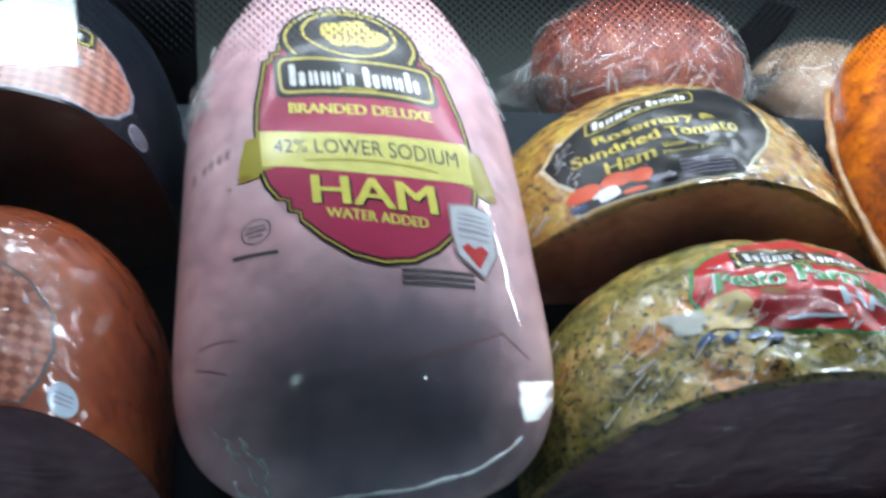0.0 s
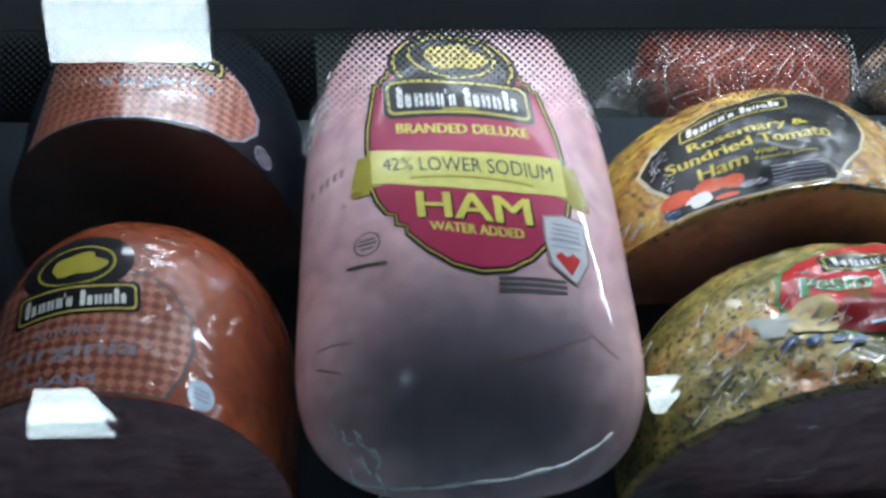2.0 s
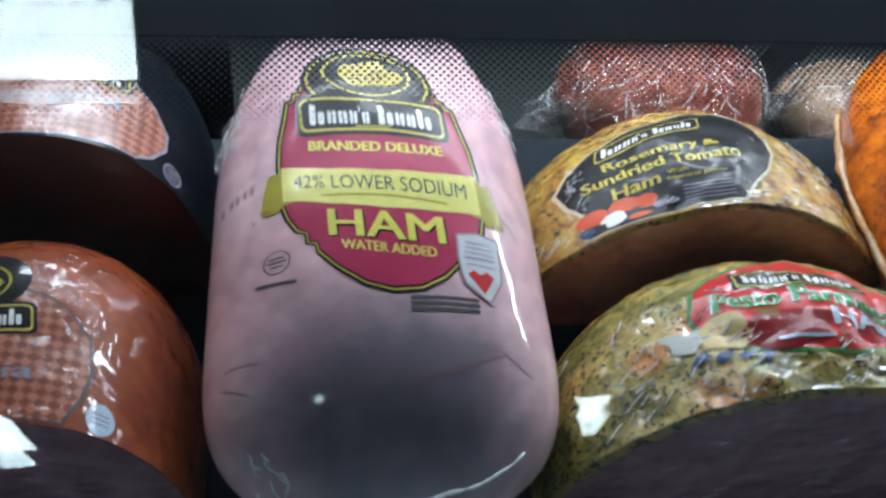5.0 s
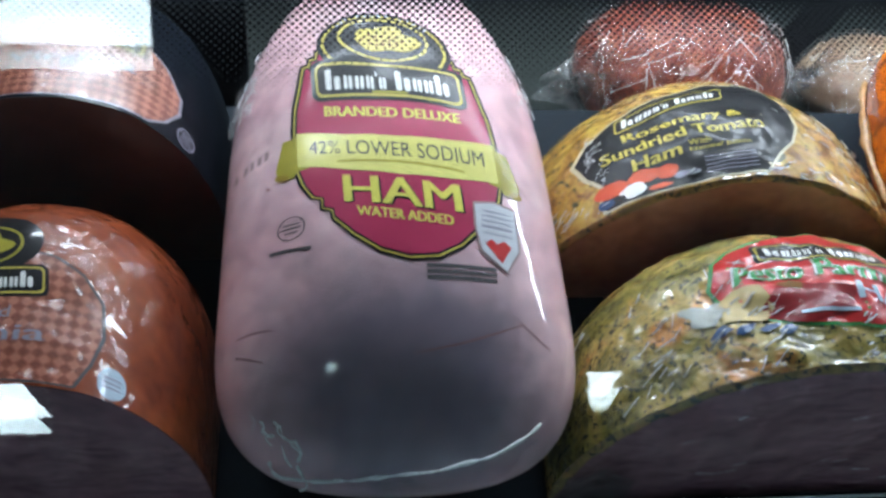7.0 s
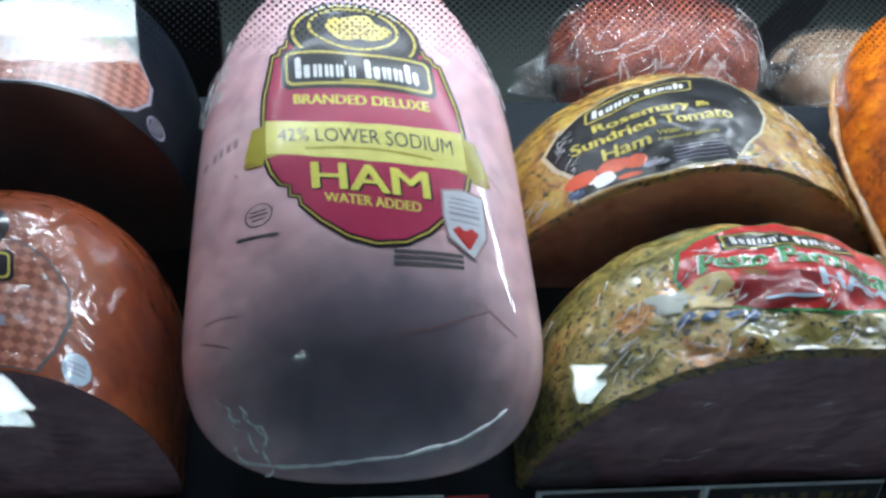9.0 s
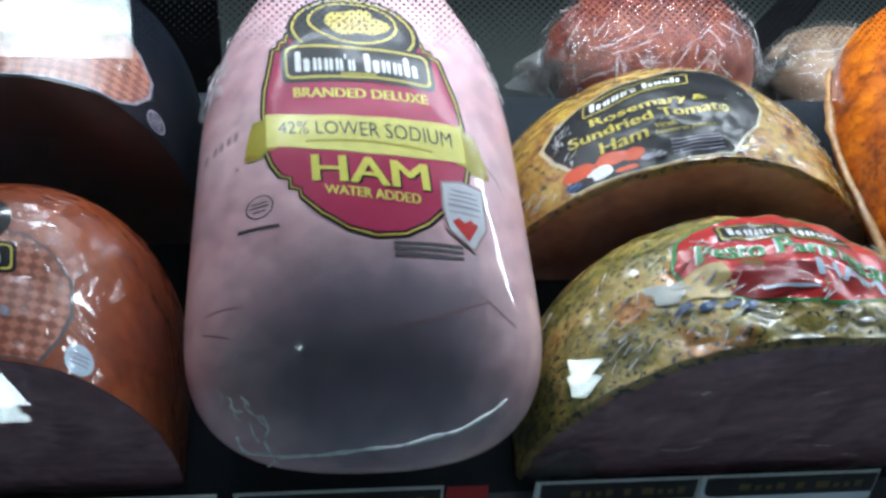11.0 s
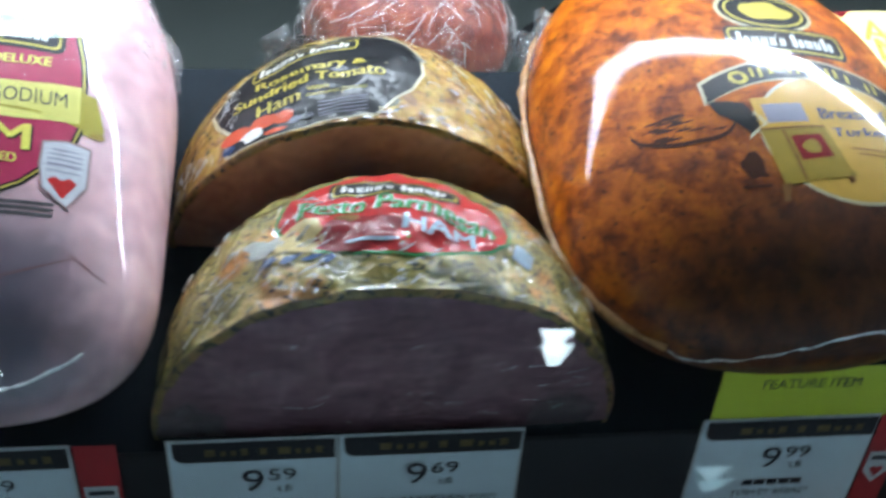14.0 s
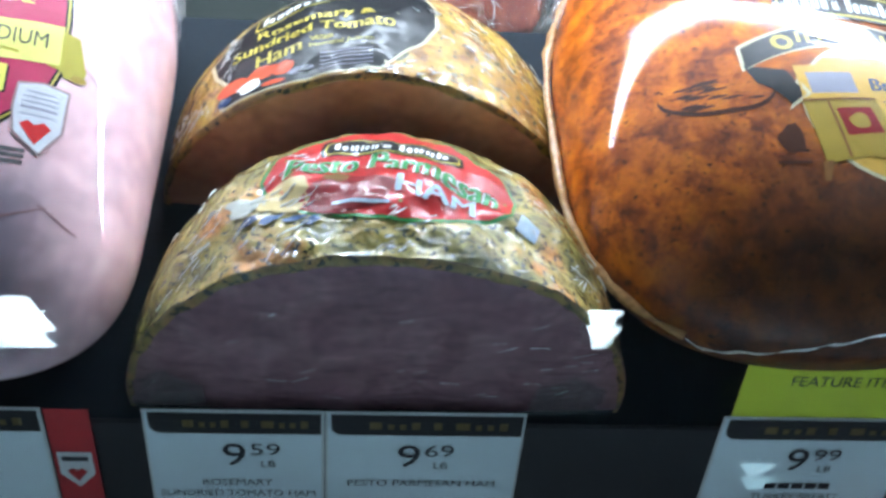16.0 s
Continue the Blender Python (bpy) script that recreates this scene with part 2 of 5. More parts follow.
COLOURS = {
    "black": (0.012, 0.012, 0.014), "white": (0.80, 0.80, 0.78), "gold": (0.62, 0.50, 0.10), "crimson": (0.46, 0.035, 0.10),
    "ribbon": (0.80, 0.74, 0.22), "olive": (0.42, 0.36, 0.05), "yellow": (0.80, 0.72, 0.14), "grey": (0.10, 0.095, 0.10),
    "sky": (0.45, 0.56, 0.66), "red": (0.55, 0.03, 0.03), "tomato": (0.66, 0.09, 0.03), "green": (0.05, 0.28, 0.08), "cream": (0.62, 0.55, 0.36),
    "navy": (0.03, 0.07, 0.16), "wine": (0.24, 0.010, 0.014), "wheat": (0.64, 0.38, 0.07), "brown": (0.22, 0.10, 0.03), "straw": (0.36, 0.25, 0.04),
    "char": (0.06, 0.02, 0.01), "dusk": (0.30, 0.29, 0.36), "rust": (0.22, 0.045, 0.006), "tan": (0.62, 0.48, 0.22), "seal": (0.36, 0.25, 0.25), "stamp": (0.40, 0.27, 0.28), "seal_pale": (0.46, 0.48, 0.42), "crease": (0.27, 0.15, 0.16), "mist": (0.60, 0.61, 0.66)}
PRINTS = {}


def print_on(colour, wrap):
    """Printing ink under the film of one product; wrap: crease depth, crease scale, coat weight."""
    key = (colour, *wrap)
    if key not in PRINTS:
        PRINTS[key] = ink("print_" + colour, COLOURS[colour], wrap[0], wrap[1], 0.4, 0.0, wrap[2])
    return PRINTS[key]


def net_print(name):
    m, n, l, p = nodes_of(name)
    co = coords(n)
    mp = n.new("ShaderNodeMapping")
    mp.inputs["Rotation"].default_value = (0, 0, radians(45))
    l.new(co, mp.inputs["Vector"])
    ch = n.new("ShaderNodeTexChecker")
    ch.inputs["Scale"].default_value = 260
    ch.inputs["Color1"].default_value, ch.inputs["Color2"].default_value = (0.46, 0.17, 0.11, 1), (0.24, 0.065, 0.04, 1)
    flat = n.new("ShaderNodeVectorMath")
    flat.operation = "MULTIPLY"
    flat.inputs[1].default_value = (1, 1, 0)
    l.new(mp.outputs[0], flat.inputs[0]), l.new(flat.outputs[0], ch.inputs["Vector"])
    f = tex_noise(n, l, co, 60, 4)
    g = ramp(n, [(0.3, (0.8, 0.8, 0.8)), (0.7, (1.15, 1.15, 1.15))])
    l.new(f, g.inputs[0])
    l.new(mix(n, l, 1.0, ch.outputs[0], g.outputs[0], "MULTIPLY"), p.inputs["Base Color"])
    p.inputs["Roughness"].default_value = 0.35
    film(n, l, p, co, 0.8, 70, 0.12, 0.6)
    return m


NET = net_print("net_print")
BLACK_PLASTIC = plain("black_plastic", (0.007, 0.011, 0.016), 0.72, 300, 0.3, 0.0, 0.15)
BLACK_PLASTIC.node_tree.nodes["Principled BSDF"].inputs["Specular IOR Level"].default_value = 0.15
DULL_BLACK = plain("dull_black", (0.006, 0.006, 0.007), 0.8, 300, 0.3)
DULL_BLACK.node_tree.nodes["Principled BSDF"].inputs["Specular IOR Level"].default_value = 0.08
RAIL_BLACK = plain("rail_black", (0.014, 0.014, 0.017), 0.35, 200, 0.3)
REAR_GREY = plain("rear_shelf_grey", (0.028, 0.034, 0.031), 0.5, 90, 0.12, 0.0, 0.08)
SHELF_GREY = plain("lower_shelf_grey", (0.030, 0.033, 0.039), 0.5, 90, 0.12, 0.0, 0.08)
STEEL = plain("stainless_steel", (0.42, 0.43, 0.43), 0.4, 120, 0.1, 0.6)
CARD = plain("tag_card", (0.80, 0.91, 0.97), 0.4, 150, 0.05)
CARD_EDGE = plain("tag_border", (0.72, 0.75, 0.76), 0.4, 150, 0.05)
CARD_BLACK = plain("tag_black", (0.012, 0.012, 0.016), 0.35, 150, 0.2)
CARD_GOLD = plain("tag_gold", (0.16, 0.115, 0.03), 0.4, 150, 0.2)
CARD_RED = plain("tag_red", (0.50, 0.02, 0.025), 0.4, 150, 0.1)
CARD_LIME = plain("tag_lime", (0.70, 0.77, 0.04), 0.45, 150, 0.08)
CARD_INK = plain("tag_ink", (0.02, 0.025, 0.04), 0.4, 150, 0.2)
GLASS = glass_pane("case_glass")
FRIT = plain("glass_frit", (0.004, 0.004, 0.005), 0.7, 200, 0.1)
FRIT.node_tree.nodes["Principled BSDF"].inputs["Specular IOR Level"].default_value = 0.05
PANEL = glow("ceiling_panel_glow", (0.72, 0.90, 1.0), PANEL_GLOW)
# added fill: unseen panels whose floor bounce brightens tags and cut faces
FILL_GLOW = glow("fill_panel_glow", (0.68, 0.90, 1.06), PANEL_GLOW * 4.2)
PANEL_FAINT = glow("faint_panel_glow", (0.55, 0.88, 1.0), PANEL_GLOW * 0.2)
STORE_WALL = plain("store_wall", (0.38, 0.38, 0.38), 0.8, 4, 0.2)
STORE_CEILING = plain("store_ceiling", (0.02, 0.02, 0.022), 0.9, 6, 0.2)
STORE_FLOOR = plain("store_floor", (0.46, 0.50, 0.54), 0.5, 5, 0.2)
YELLOW_BAG = ink("yellow_bag", (0.80, 0.70, 0.30), 0.3, 30)

# ---- building helpers ----
SLOPE = 17.1
DECK = pose(0, 0.01, 0.905, SLOPE)      # deck frame: x along the case, y up the slope, z off the deck


def link(name, bm, mat, parent=None, label="", smooth=True):
    me = bpy.data.meshes.new(name)
    bm.normal_update()
    bm.to_mesh(me)
    bm.free()
    me.materials.append(mat)
    if smooth:
        me.shade_smooth()
    ob = new(name, me)
    if parent:
        ob.parent = parent
    if label:
        ob["label"] = label
    return ob


def part(name, bm, mat, parent, label="", smooth=True):
    return link(name, bm, mat, parent, label, smooth)


def thing(name, m, label, category, group="", kind=""):
    ob = new(name)
    ob.empty_display_size = 0.02
    ob.matrix_world = m
    return tagged(ob, label, category, group, kind)


def box(x0, x1, y0, y1, z0, z1, bevel=0.0, bm=None):
    b = bmesh.new()
    v = bmesh.ops.create_cube(b, size=1)["verts"]
    for k in v:
        k.co = ((x0 + x1) / 2 + k.co.x * (x1 - x0), (y0 + y1) / 2 + k.co.y * (y1 - y0), (z0 + z1) / 2 + k.co.z * (z1 - z0))
    if bevel:
        bmesh.ops.bevel(b, geom=b.edges[:], offset=bevel, segments=2, affect="EDGES")
    return b


class Loaf:
    """A rounded or half-cut piece of meat in the deck frame: half width a and half height b round (cx, cn), s0 to s1 up the slope."""

    def __init__(self, cx, a, cn, b, p, s0, lf, pf, s1, lr, pr, lump=0.0, freq=30.0, seed=0.0, wrap=(0.12, 40.0, 0.6), lift=(0.00015, 0.00006), dome=None):
        self.cx, self.a, self.cn, self.b, self.p = cx, a, cn, b, p
        self.s0, self.lf, self.pf, self.s1, self.lr, self.pr = s0, lf, pf, s1, lr, pr
        self.lump, self.freq, self.seed = lump, freq, seed
        self.base = Vector((cx, (s0 + s1) / 2, 0))
        self.wrap = wrap
        self.lift = lift
        self.dome = dome                  # rounding of the height alone: front length, power, rear length, power

    def taper(self, s, lf, pf, lr, pr):
        r = 1.0
        if lf and s < self.s0 + lf:
            u = min(1, max(0, 1 - (s - self.s0) / lf))
            r = min(r, (1 - u ** pf) ** (1 / pf))
        if lr and s > self.s1 - lr:
            u = min(1, max(0, 1 - (self.s1 - s) / lr))
            r = min(r, (1 - u ** pr) ** (1 / pr))
        return max(r, 1e-4)

    def f(self, s):
        return self.taper(s, self.lf, self.pf, self.lr, self.pr)

    def g(self, s):
        return self.taper(s, *self.dome) if self.dome else self.f(s)

    def hold_in_view(self, s):
        """Slides a print up the domed end so that it keeps its place in the camera's view."""
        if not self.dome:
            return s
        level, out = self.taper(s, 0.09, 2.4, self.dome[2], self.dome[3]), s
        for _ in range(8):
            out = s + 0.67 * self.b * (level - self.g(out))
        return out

    def swell(self, x, s, n):
        if not self.lump:
            return 1.0
        q = Vector((x * self.freq, s * self.freq, n * self.freq * 0.6 + self.seed))
        return 1 + self.lump * (noise.noise(q) + 0.5 * noise.noise(q * 2.3))

    def point(self, s, phi):
        f = self.f(s)
        c, q = math.cos(phi), math.sin(phi)
        x = self.cx + self.a * f * math.copysign(abs(c) ** (2 / self.p), c)
        n = self.b * self.g(s) * math.copysign(abs(q) ** (2 / self.p), q)
        return Vector((x, s, self.cn + n * self.swell(x, s, n)))

    def top(self, x, s):
        f = self.f(s)
        u = min(1, abs((x - self.cx) / (self.a * f)))
        n = self.b * self.g(s) * (1 - u ** self.p) ** (1 / self.p)
        return self.cn + n * self.swell(x, s, n)

    def over(self, x, s, off):
        e = 0.0008
        n = self.top(x, s)
        g = Vector(((self.top(x - e, s) - self.top(x + e, s)) / (2 * e), (self.top(x, s - e) - self.top(x, s + e)) / (2 * e), 1))
        g.x, g.y = max(-3, min(3, g.x)), max(-3, min(3, g.y))
        return Vector((x, s, n)) + g.normalized() * off

    def stations(self, count):
        out = []
        for k in range(count + 1):
            t = k / count
            w = t
            if self.lf:
                w = 0.5 * w + 0.5 * (1 - math.cos(math.pi / 2 * t)) if not self.lr else 0.5 * w + 0.5 * (0.5 - 0.5 * math.cos(math.pi * t))
            elif self.lr:
                w = 0.4 * w + 0.6 * math.sin(math.pi / 2 * t)
            out.append(self.s0 + (self.s1 - self.s0) * w)
        return out

    def shell(self, rings=40, segs=64, half=False, grow=0.0):
        bm = bmesh.new()
        rows = []
        turn = math.pi if half else 2 * math.pi
        for s in self.stations(rings):
            row = []
            for k in range(segs + (1 if half else 0)):
                co = self.point(s, turn * k / segs)
                if grow:
                    mid = Vector((self.cx, s, self.cn))
                    d = co - mid
                    co = co + d.normalized() * grow if d.length > 1e-6 else co
                row.append(bm.verts.new(co - self.base))
            rows.append(row)
        m = segs if not half else segs
        for a, b in zip(rows, rows[1:]):
            for k in range(m):
                j = (k + 1) % len(a)
                bm.faces.new((a[k], a[j], b[j], b[k]))
        if not half:
            bm.faces.new(list(reversed(rows[0])))
        bm.faces.new(rows[-1])
        if half:                                  # flat underside
            for a, b in zip(rows, rows[1:]):
                bm.faces.new((a[-1], a[0], b[0], b[-1]))
        bmesh.ops.recalc_face_normals(bm, faces=bm.faces[:])
        return bm

    def cut(self, rim=0.0, proud=0.0006, steps=14, segs=64):
        """The sliced front face, as a shallow dished sheet."""
        bm = bmesh.new()
        rows = []
        for k in range(steps + 1):
            t = 1 - k / steps
            row = []
            for j in range(segs + 1):
                q = self.point(self.s0, math.pi * j / segs)
                x, n = self.cx + (q.x - self.cx) * t * (1 - rim), q.z * t * (1 - rim)
                w = 0.0015 * noise.noise(Vector((x * 40, n * 40, 3.1 + self.seed)))
                row.append(bm.verts.new(Vector((x, self.s0 - proud - 0.002 * (1 - t ** 4) + w * (1 - t ** 4), n + 0.0005)) - self.base))
            rows.append(row)
        for a, b in zip(rows, rows[1:]):
            for j in range(segs):
                bm.faces.new((a[j], a[j + 1], b[j + 1], b[j]))
        bmesh.ops.remove_doubles(bm, verts=bm.verts[:], dist=1e-6)
        bmesh.ops.recalc_face_normals(bm, faces=bm.faces[:])
        if sum(f.normal.y for f in bm.faces) > 0:
            bmesh.ops.reverse_faces(bm, faces=bm.faces[:])
        return bm

    def rind(self, wide, segs=90):
        """The uneven strip of crust seen edge-on round the sliced face."""
        bm = bmesh.new()
        rows = [[], [], []]
        for j in range(segs + 1):
            q = self.point(self.s0, math.pi * j / segs)
            k = wide * (1 + 0.7 * noise.noise(Vector((j * 0.31, self.seed, 0))))
            for row, t, y in ((rows[0], 1.0, -0.0003), (rows[1], 1 - 0.4 * k, -0.0022), (rows[2], 1 - k, -0.0026)):
                row.append(bm.verts.new(Vector((self.cx + (q.x - self.cx) * t, self.s0 + y, q.z * t + 0.0005)) - self.base))
        for a, c in zip(rows, rows[1:]):
            for j in range(segs):
                bm.faces.new((a[j], a[j + 1], c[j + 1], c[j]))
        if sum(f.normal.y for f in bm.faces) > 0:
            bmesh.ops.reverse_faces(bm, faces=bm.faces[:])
        return bm


def flat_poly(bm, pts):
    v = [bm.verts.new((x, y, 0)) for x, y in pts]
    bm.faces.new(v)


def dice(bm, step):
    bmesh.ops.triangulate(bm, faces=bm.faces[:])
    for axis in (0, 1):
        c = [v.co[axis] for v in bm.verts]
        lo, hi = min(c), max(c)
        k = math.ceil(lo / step) * step
        while k < hi:
            no = Vector((1, 0, 0)) if axis == 0 else Vector((0, 1, 0))
            bmesh.ops.bisect_plane(bm, geom=bm.verts[:] + bm.edges[:] + bm.faces[:], plane_co=no * k, plane_no=no, dist=1e-6)
            k += step


ON_LABEL = ("lettering", "mark", "plate", "crest_", "ribbon", "tomato", "cheese", "garlic", "herb", "stove", "label_edge")
LABEL_OF = {}


def print_parent(name, thing_ob):
    """What is printed on a label belongs to that label; the rest to the wrapped piece itself."""
    return LABEL_OF.get(thing_ob.name, thing_ob) if name.startswith(ON_LABEL) else thing_ob


def drape(name, polys, mat, loaf, parent, layer, frame2d=None, label="", step=0.003):
    """Printed shapes laid on the loaf. frame2d maps label coordinates to the deck's x and s."""
    bm = bmesh.new()
    for pts in polys:
        flat_poly(bm, [frame2d(*q) for q in pts] if frame2d else pts)
    dice(bm, step)
    for v in bm.verts:
        v.co = loaf.over(v.co.x, loaf.hold_in_view(v.co.y), loaf.lift[0] + loaf.lift[1] * layer) - loaf.base
    bm.normal_update()
    for f in bm.faces:
        if f.normal.z < 0:
            f.normal_flip()
    ob = part(name, bm, print_on(mat, loaf.wrap) if isinstance(mat, str) else mat, print_parent(name, parent), label)
    if name in ("label_field", "panel"):
        LABEL_OF[parent.name] = ob
    return ob


def letters(text):
    """The built-in font's letters as flat polygons, scaled to the box 0..1 by 0..1."""
    cu = bpy.data.curves.new("letters", "FONT")
    cu.body, cu.resolution_u = text, 3
    ob = bpy.data.objects.new("letters", cu)
    me = bpy.data.meshes.new_from_object(ob)
    co = [v.co.copy() for v in me.vertices]
    faces = [tuple(f.vertices) for f in me.polygons]
    x0, x1 = min(c.x for c in co), max(c.x for c in co)
    y0, y1 = min(c.y for c in co), max(c.y for c in co)
    bpy.data.objects.remove(ob), bpy.data.curves.remove(cu), bpy.data.meshes.remove(me)
    return [((c.x - x0) / (x1 - x0), (c.y - y0) / (y1 - y0)) for c in co], faces


def lettering(name, text, place, mat, loaf, parent, layer, bold=0.0):
    """Letters on a loaf; place maps 0..1, 0..1 to the deck's x and s."""
    co, faces = letters(text)
    bm = bmesh.new()
    for dx in ((0.0,) if not bold else (-bold, bold)):
        vs = []
        for u, v in co:
            x, s = place(u, v)
            vs.append(bm.verts.new((x + dx, s, 0.00005 if dx > 0 else 0.0)))
        for f in faces:
            try:
                bm.faces.new([vs[k] for k in f])
            except ValueError:
                pass
    dice(bm, 0.003)
    for v in bm.verts:
        v.co = loaf.over(v.co.x, loaf.hold_in_view(v.co.y), loaf.lift[0] + loaf.lift[1] * layer + v.co.z) - loaf.base
    bm.normal_update()
    for f in bm.faces:
        if f.normal.z < 0:
            f.normal_flip()
    return part(name, bm, print_on(mat, loaf.wrap) if isinstance(mat, str) else mat, print_parent(name, parent))


def oval(cx, cy, rx, ry, count=28, wob=0.0, seed=0.0, turn=0.0):
    out = []
    for k in range(count):
        a = 2 * math.pi * k / count
        r = 1 + wob * noise.noise(Vector((math.cos(a) * 1.5, math.sin(a) * 1.5, seed)))
        x, y = rx * r * math.cos(a), ry * r * math.sin(a)
        out.append((cx + x * math.cos(turn) - y * math.sin(turn), cy + x * math.sin(turn) + y * math.cos(turn)))
    return out


def rect(x0, y0, x1, y1):
    return [(x0, y0), (x1, y0), (x1, y1), (x0, y1)]


def quad_place(bl, br, tr, tl):
    def place(u, v):
        return tuple((1 - u) * (1 - v) * bl[k] + u * (1 - v) * br[k] + u * v * tr[k] + (1 - u) * v * tl[k] for k in (0, 1))
    return place


def strokes(x0, x1, low, high):
    """One mark as plain upright strokes with pointed ends."""
    w, out = x1 - x0, []
    for k, (a, c) in enumerate(((0.0, 0.42), (0.58, 1.0)) if w > 0.045 else ((0.2, 0.8),)):
        p, q, e = x0 + a * w, x0 + c * w, 0.07
        top = high if k == 0 else min(high, low + 0.52)
        out.append([(p, low + e), ((p + q) / 2, low), (q, low + e), (q, top - e), ((p + q) / 2, top), (p, top - e)])
    return out


MARK = [b for word in ((0.03, 0.14, 0.12, 0.92), (0.165, 0.23, 0.14, 0.66), (0.25, 0.315, 0.14, 0.66), (0.335, 0.39, 0.14, 0.68), (0.40, 0.42, 0.6, 0.85), (0.43, 0.48, 0.14, 0.64),
                       (0.55, 0.66, 0.12, 0.92), (0.68, 0.745, 0.14, 0.66), (0.765, 0.83, 0.14, 0.66), (0.85, 0.95, 0.14, 0.92)) for b in strokes(*word)]


def round_rect(x0, y0, x1, y1, rx, ry):
    out = []
    for cx, cy, a0 in ((x1 - rx, y0 + ry, -90), (x1 - rx, y1 - ry, 0), (x0 + rx, y1 - ry, 90), (x0 + rx, y0 + ry, 180)):
        out += [(cx + rx * math.cos(radians(a0 + 22.5 * k)), cy + ry * math.sin(radians(a0 + 22.5 * k))) for k in range(5)]
    return out



def tube(points, radius, segs=6, wob=0.0):
    bm = bmesh.new()
    rows = []
    for k, q in enumerate(points):
        q = Vector(q)
        d = (Vector(points[min(k + 1, len(points) - 1)]) - Vector(points[max(k - 1, 0)])).normalized()
        side = d.cross(Vector((0, 0, 1)))
        side = side.normalized() if side.length > 1e-4 else Vector((1, 0, 0))
        up = side.cross(d)
        r = radius * (1 + wob * noise.noise(q * 220))
        rows.append([bm.verts.new(q + side * r * math.cos(2 * math.pi * j / segs) + up * r * math.sin(2 * math.pi * j / segs)) for j in range(segs)])
    for a, b in zip(rows, rows[1:]):
        for j in range(segs):
            bm.faces.new((a[j], a[(j + 1) % segs], b[(j + 1) % segs], b[j]))
    bm.faces.new(rows[0]), bm.faces.new(list(reversed(rows[-1])))
    bmesh.ops.recalc_face_normals(bm, faces=bm.faces[:])
    return bm


def ruffle(points, out, width, wave=0.004, count=10, seed=0.0):
    """A crumpled free edge of film: a strip along points, reaching out, with random folds."""
    bm = bmesh.new()
    rows = []
    for k, q in enumerate(points):
        q, row = Vector(q), []
        for j in range(count + 1):
            t = j / count
            w = noise.noise_vector(Vector((k * 0.55 + seed, t * 2.2, seed))) * wave * (0.3 + t)
            reach = width * (0.7 + 0.6 * noise.noise(Vector((k * 0.4, seed, 1.7))))
            row.append(bm.verts.new(q + Vector(out) * (t * reach) + w))
        rows.append(row)
    for a, b in zip(rows, rows[1:]):
        for j in range(count):
            bm.faces.new((a[j], a[j + 1], b[j + 1], b[j]))
    return bm


# ---- the store round the camera ----
def slab(name, dims, mat, label, category):
    ob = link(name, box(*dims), mat, smooth=False)
    return tagged(ob, label, category, kind="structure")


slab("floor", (-7, 8, -16, 2.0, -0.1, 0), STORE_FLOOR, "grey store floor in front of the case", "floor")
slab("ceiling", (-7, 8, -16, 2.0, 8.02, 8.12), STORE_CEILING, "dark store ceiling with bright panels", "ceiling")
slab("wall_south", (-7, 8, -16.1, -16, 0, 8.02), STORE_WALL, "dim plain store wall", "wall")
slab("wall_north", (-7, 8, 2.0, 2.1, 0, 8.02), STORE_WALL, "dim plain store wall behind the counter", "wall")
slab("wall_west", (-7.1, -7, -16, 2.0, 0, 8.02), STORE_WALL, "dim plain store wall", "wall")
slab("wall_east", (8, 8.1, -16, 2.0, 0, 8.02), STORE_WALL, "dim plain store wall", "wall")


def ceiling_light(x0, x1, y0, y1, label, group, far=0.0, near=0.0, glowing=None):
    t = thing("ceiling_light", pose((x0 + x1) / 2, (y0 + y1) / 2, 8.02), label, "ceiling light", group)
    hx, hy = (x1 - x0) / 2, (y1 - y0) / 2
    b = box(-hx, hx, -hy, hy, -0.024, -0.012)
    for v in b.verts:
        v.co.x *= 1 - (far if v.co.y < 0 else near)
    part("diffuser", b, glowing or PANEL, t, "glowing white diffuser", False)
    for a in ((-hx - 0.02, hx + 0.02, -hy - 0.02, -hy), (-hx - 0.02, hx + 0.02, hy, hy + 0.02), (-hx - 0.02, -hx, -hy, hy), (hx, hx + 0.02, -hy, hy)):
        part("frame", box(a[0], a[1], a[2], a[3], -0.010, 0), STEEL, t, "", False)
    return t


ceiling_light(-2.36, -1.25, -1.15, -0.33, "white square ceiling light panel, lit", "ceiling panels")
ceiling_light(-3.28, -2.48, -5.72, -5.21, "white tapered ceiling light panel, lit", "ceiling panels", 0.0, 0.42)
ceiling_light(2.27, 2.60, -5.57, -5.22, "small white tapered ceiling lamp, lit", "small ceiling lamps", 0.65, 0.0)
ceiling_light(4.40, 4.84, -8.30, -8.03, "small bluish ceiling lamp, lit", "small ceiling lamps", 0.75, 0.0, PANEL_FAINT)
for x in (-6.0, -3.4, -0.8, 1.8, 4.4):    # added fill row over the counter, unseen behind the canopy's edge
    ceiling_light(x, x + 1.8, 1.02, 1.90, "added fill light panel over the counter, out of view", "counter ceiling panels", glowing=FILL_GLOW)

# ---- the deli case ----
case = thing("display_case", pose(0.3, 0.3, 0), "black refrigerated deli display case with sloped glass front", "display case")
part("deck", box(-1.2, 1.3, 0.0, 0.302, -0.012, 0.0, 0.001), BLACK_PLASTIC, case, "black sloped deck", False)
case.children[0].matrix_parent_inverse = case.matrix_world.inverted()
case.children[0].matrix_basis = DECK


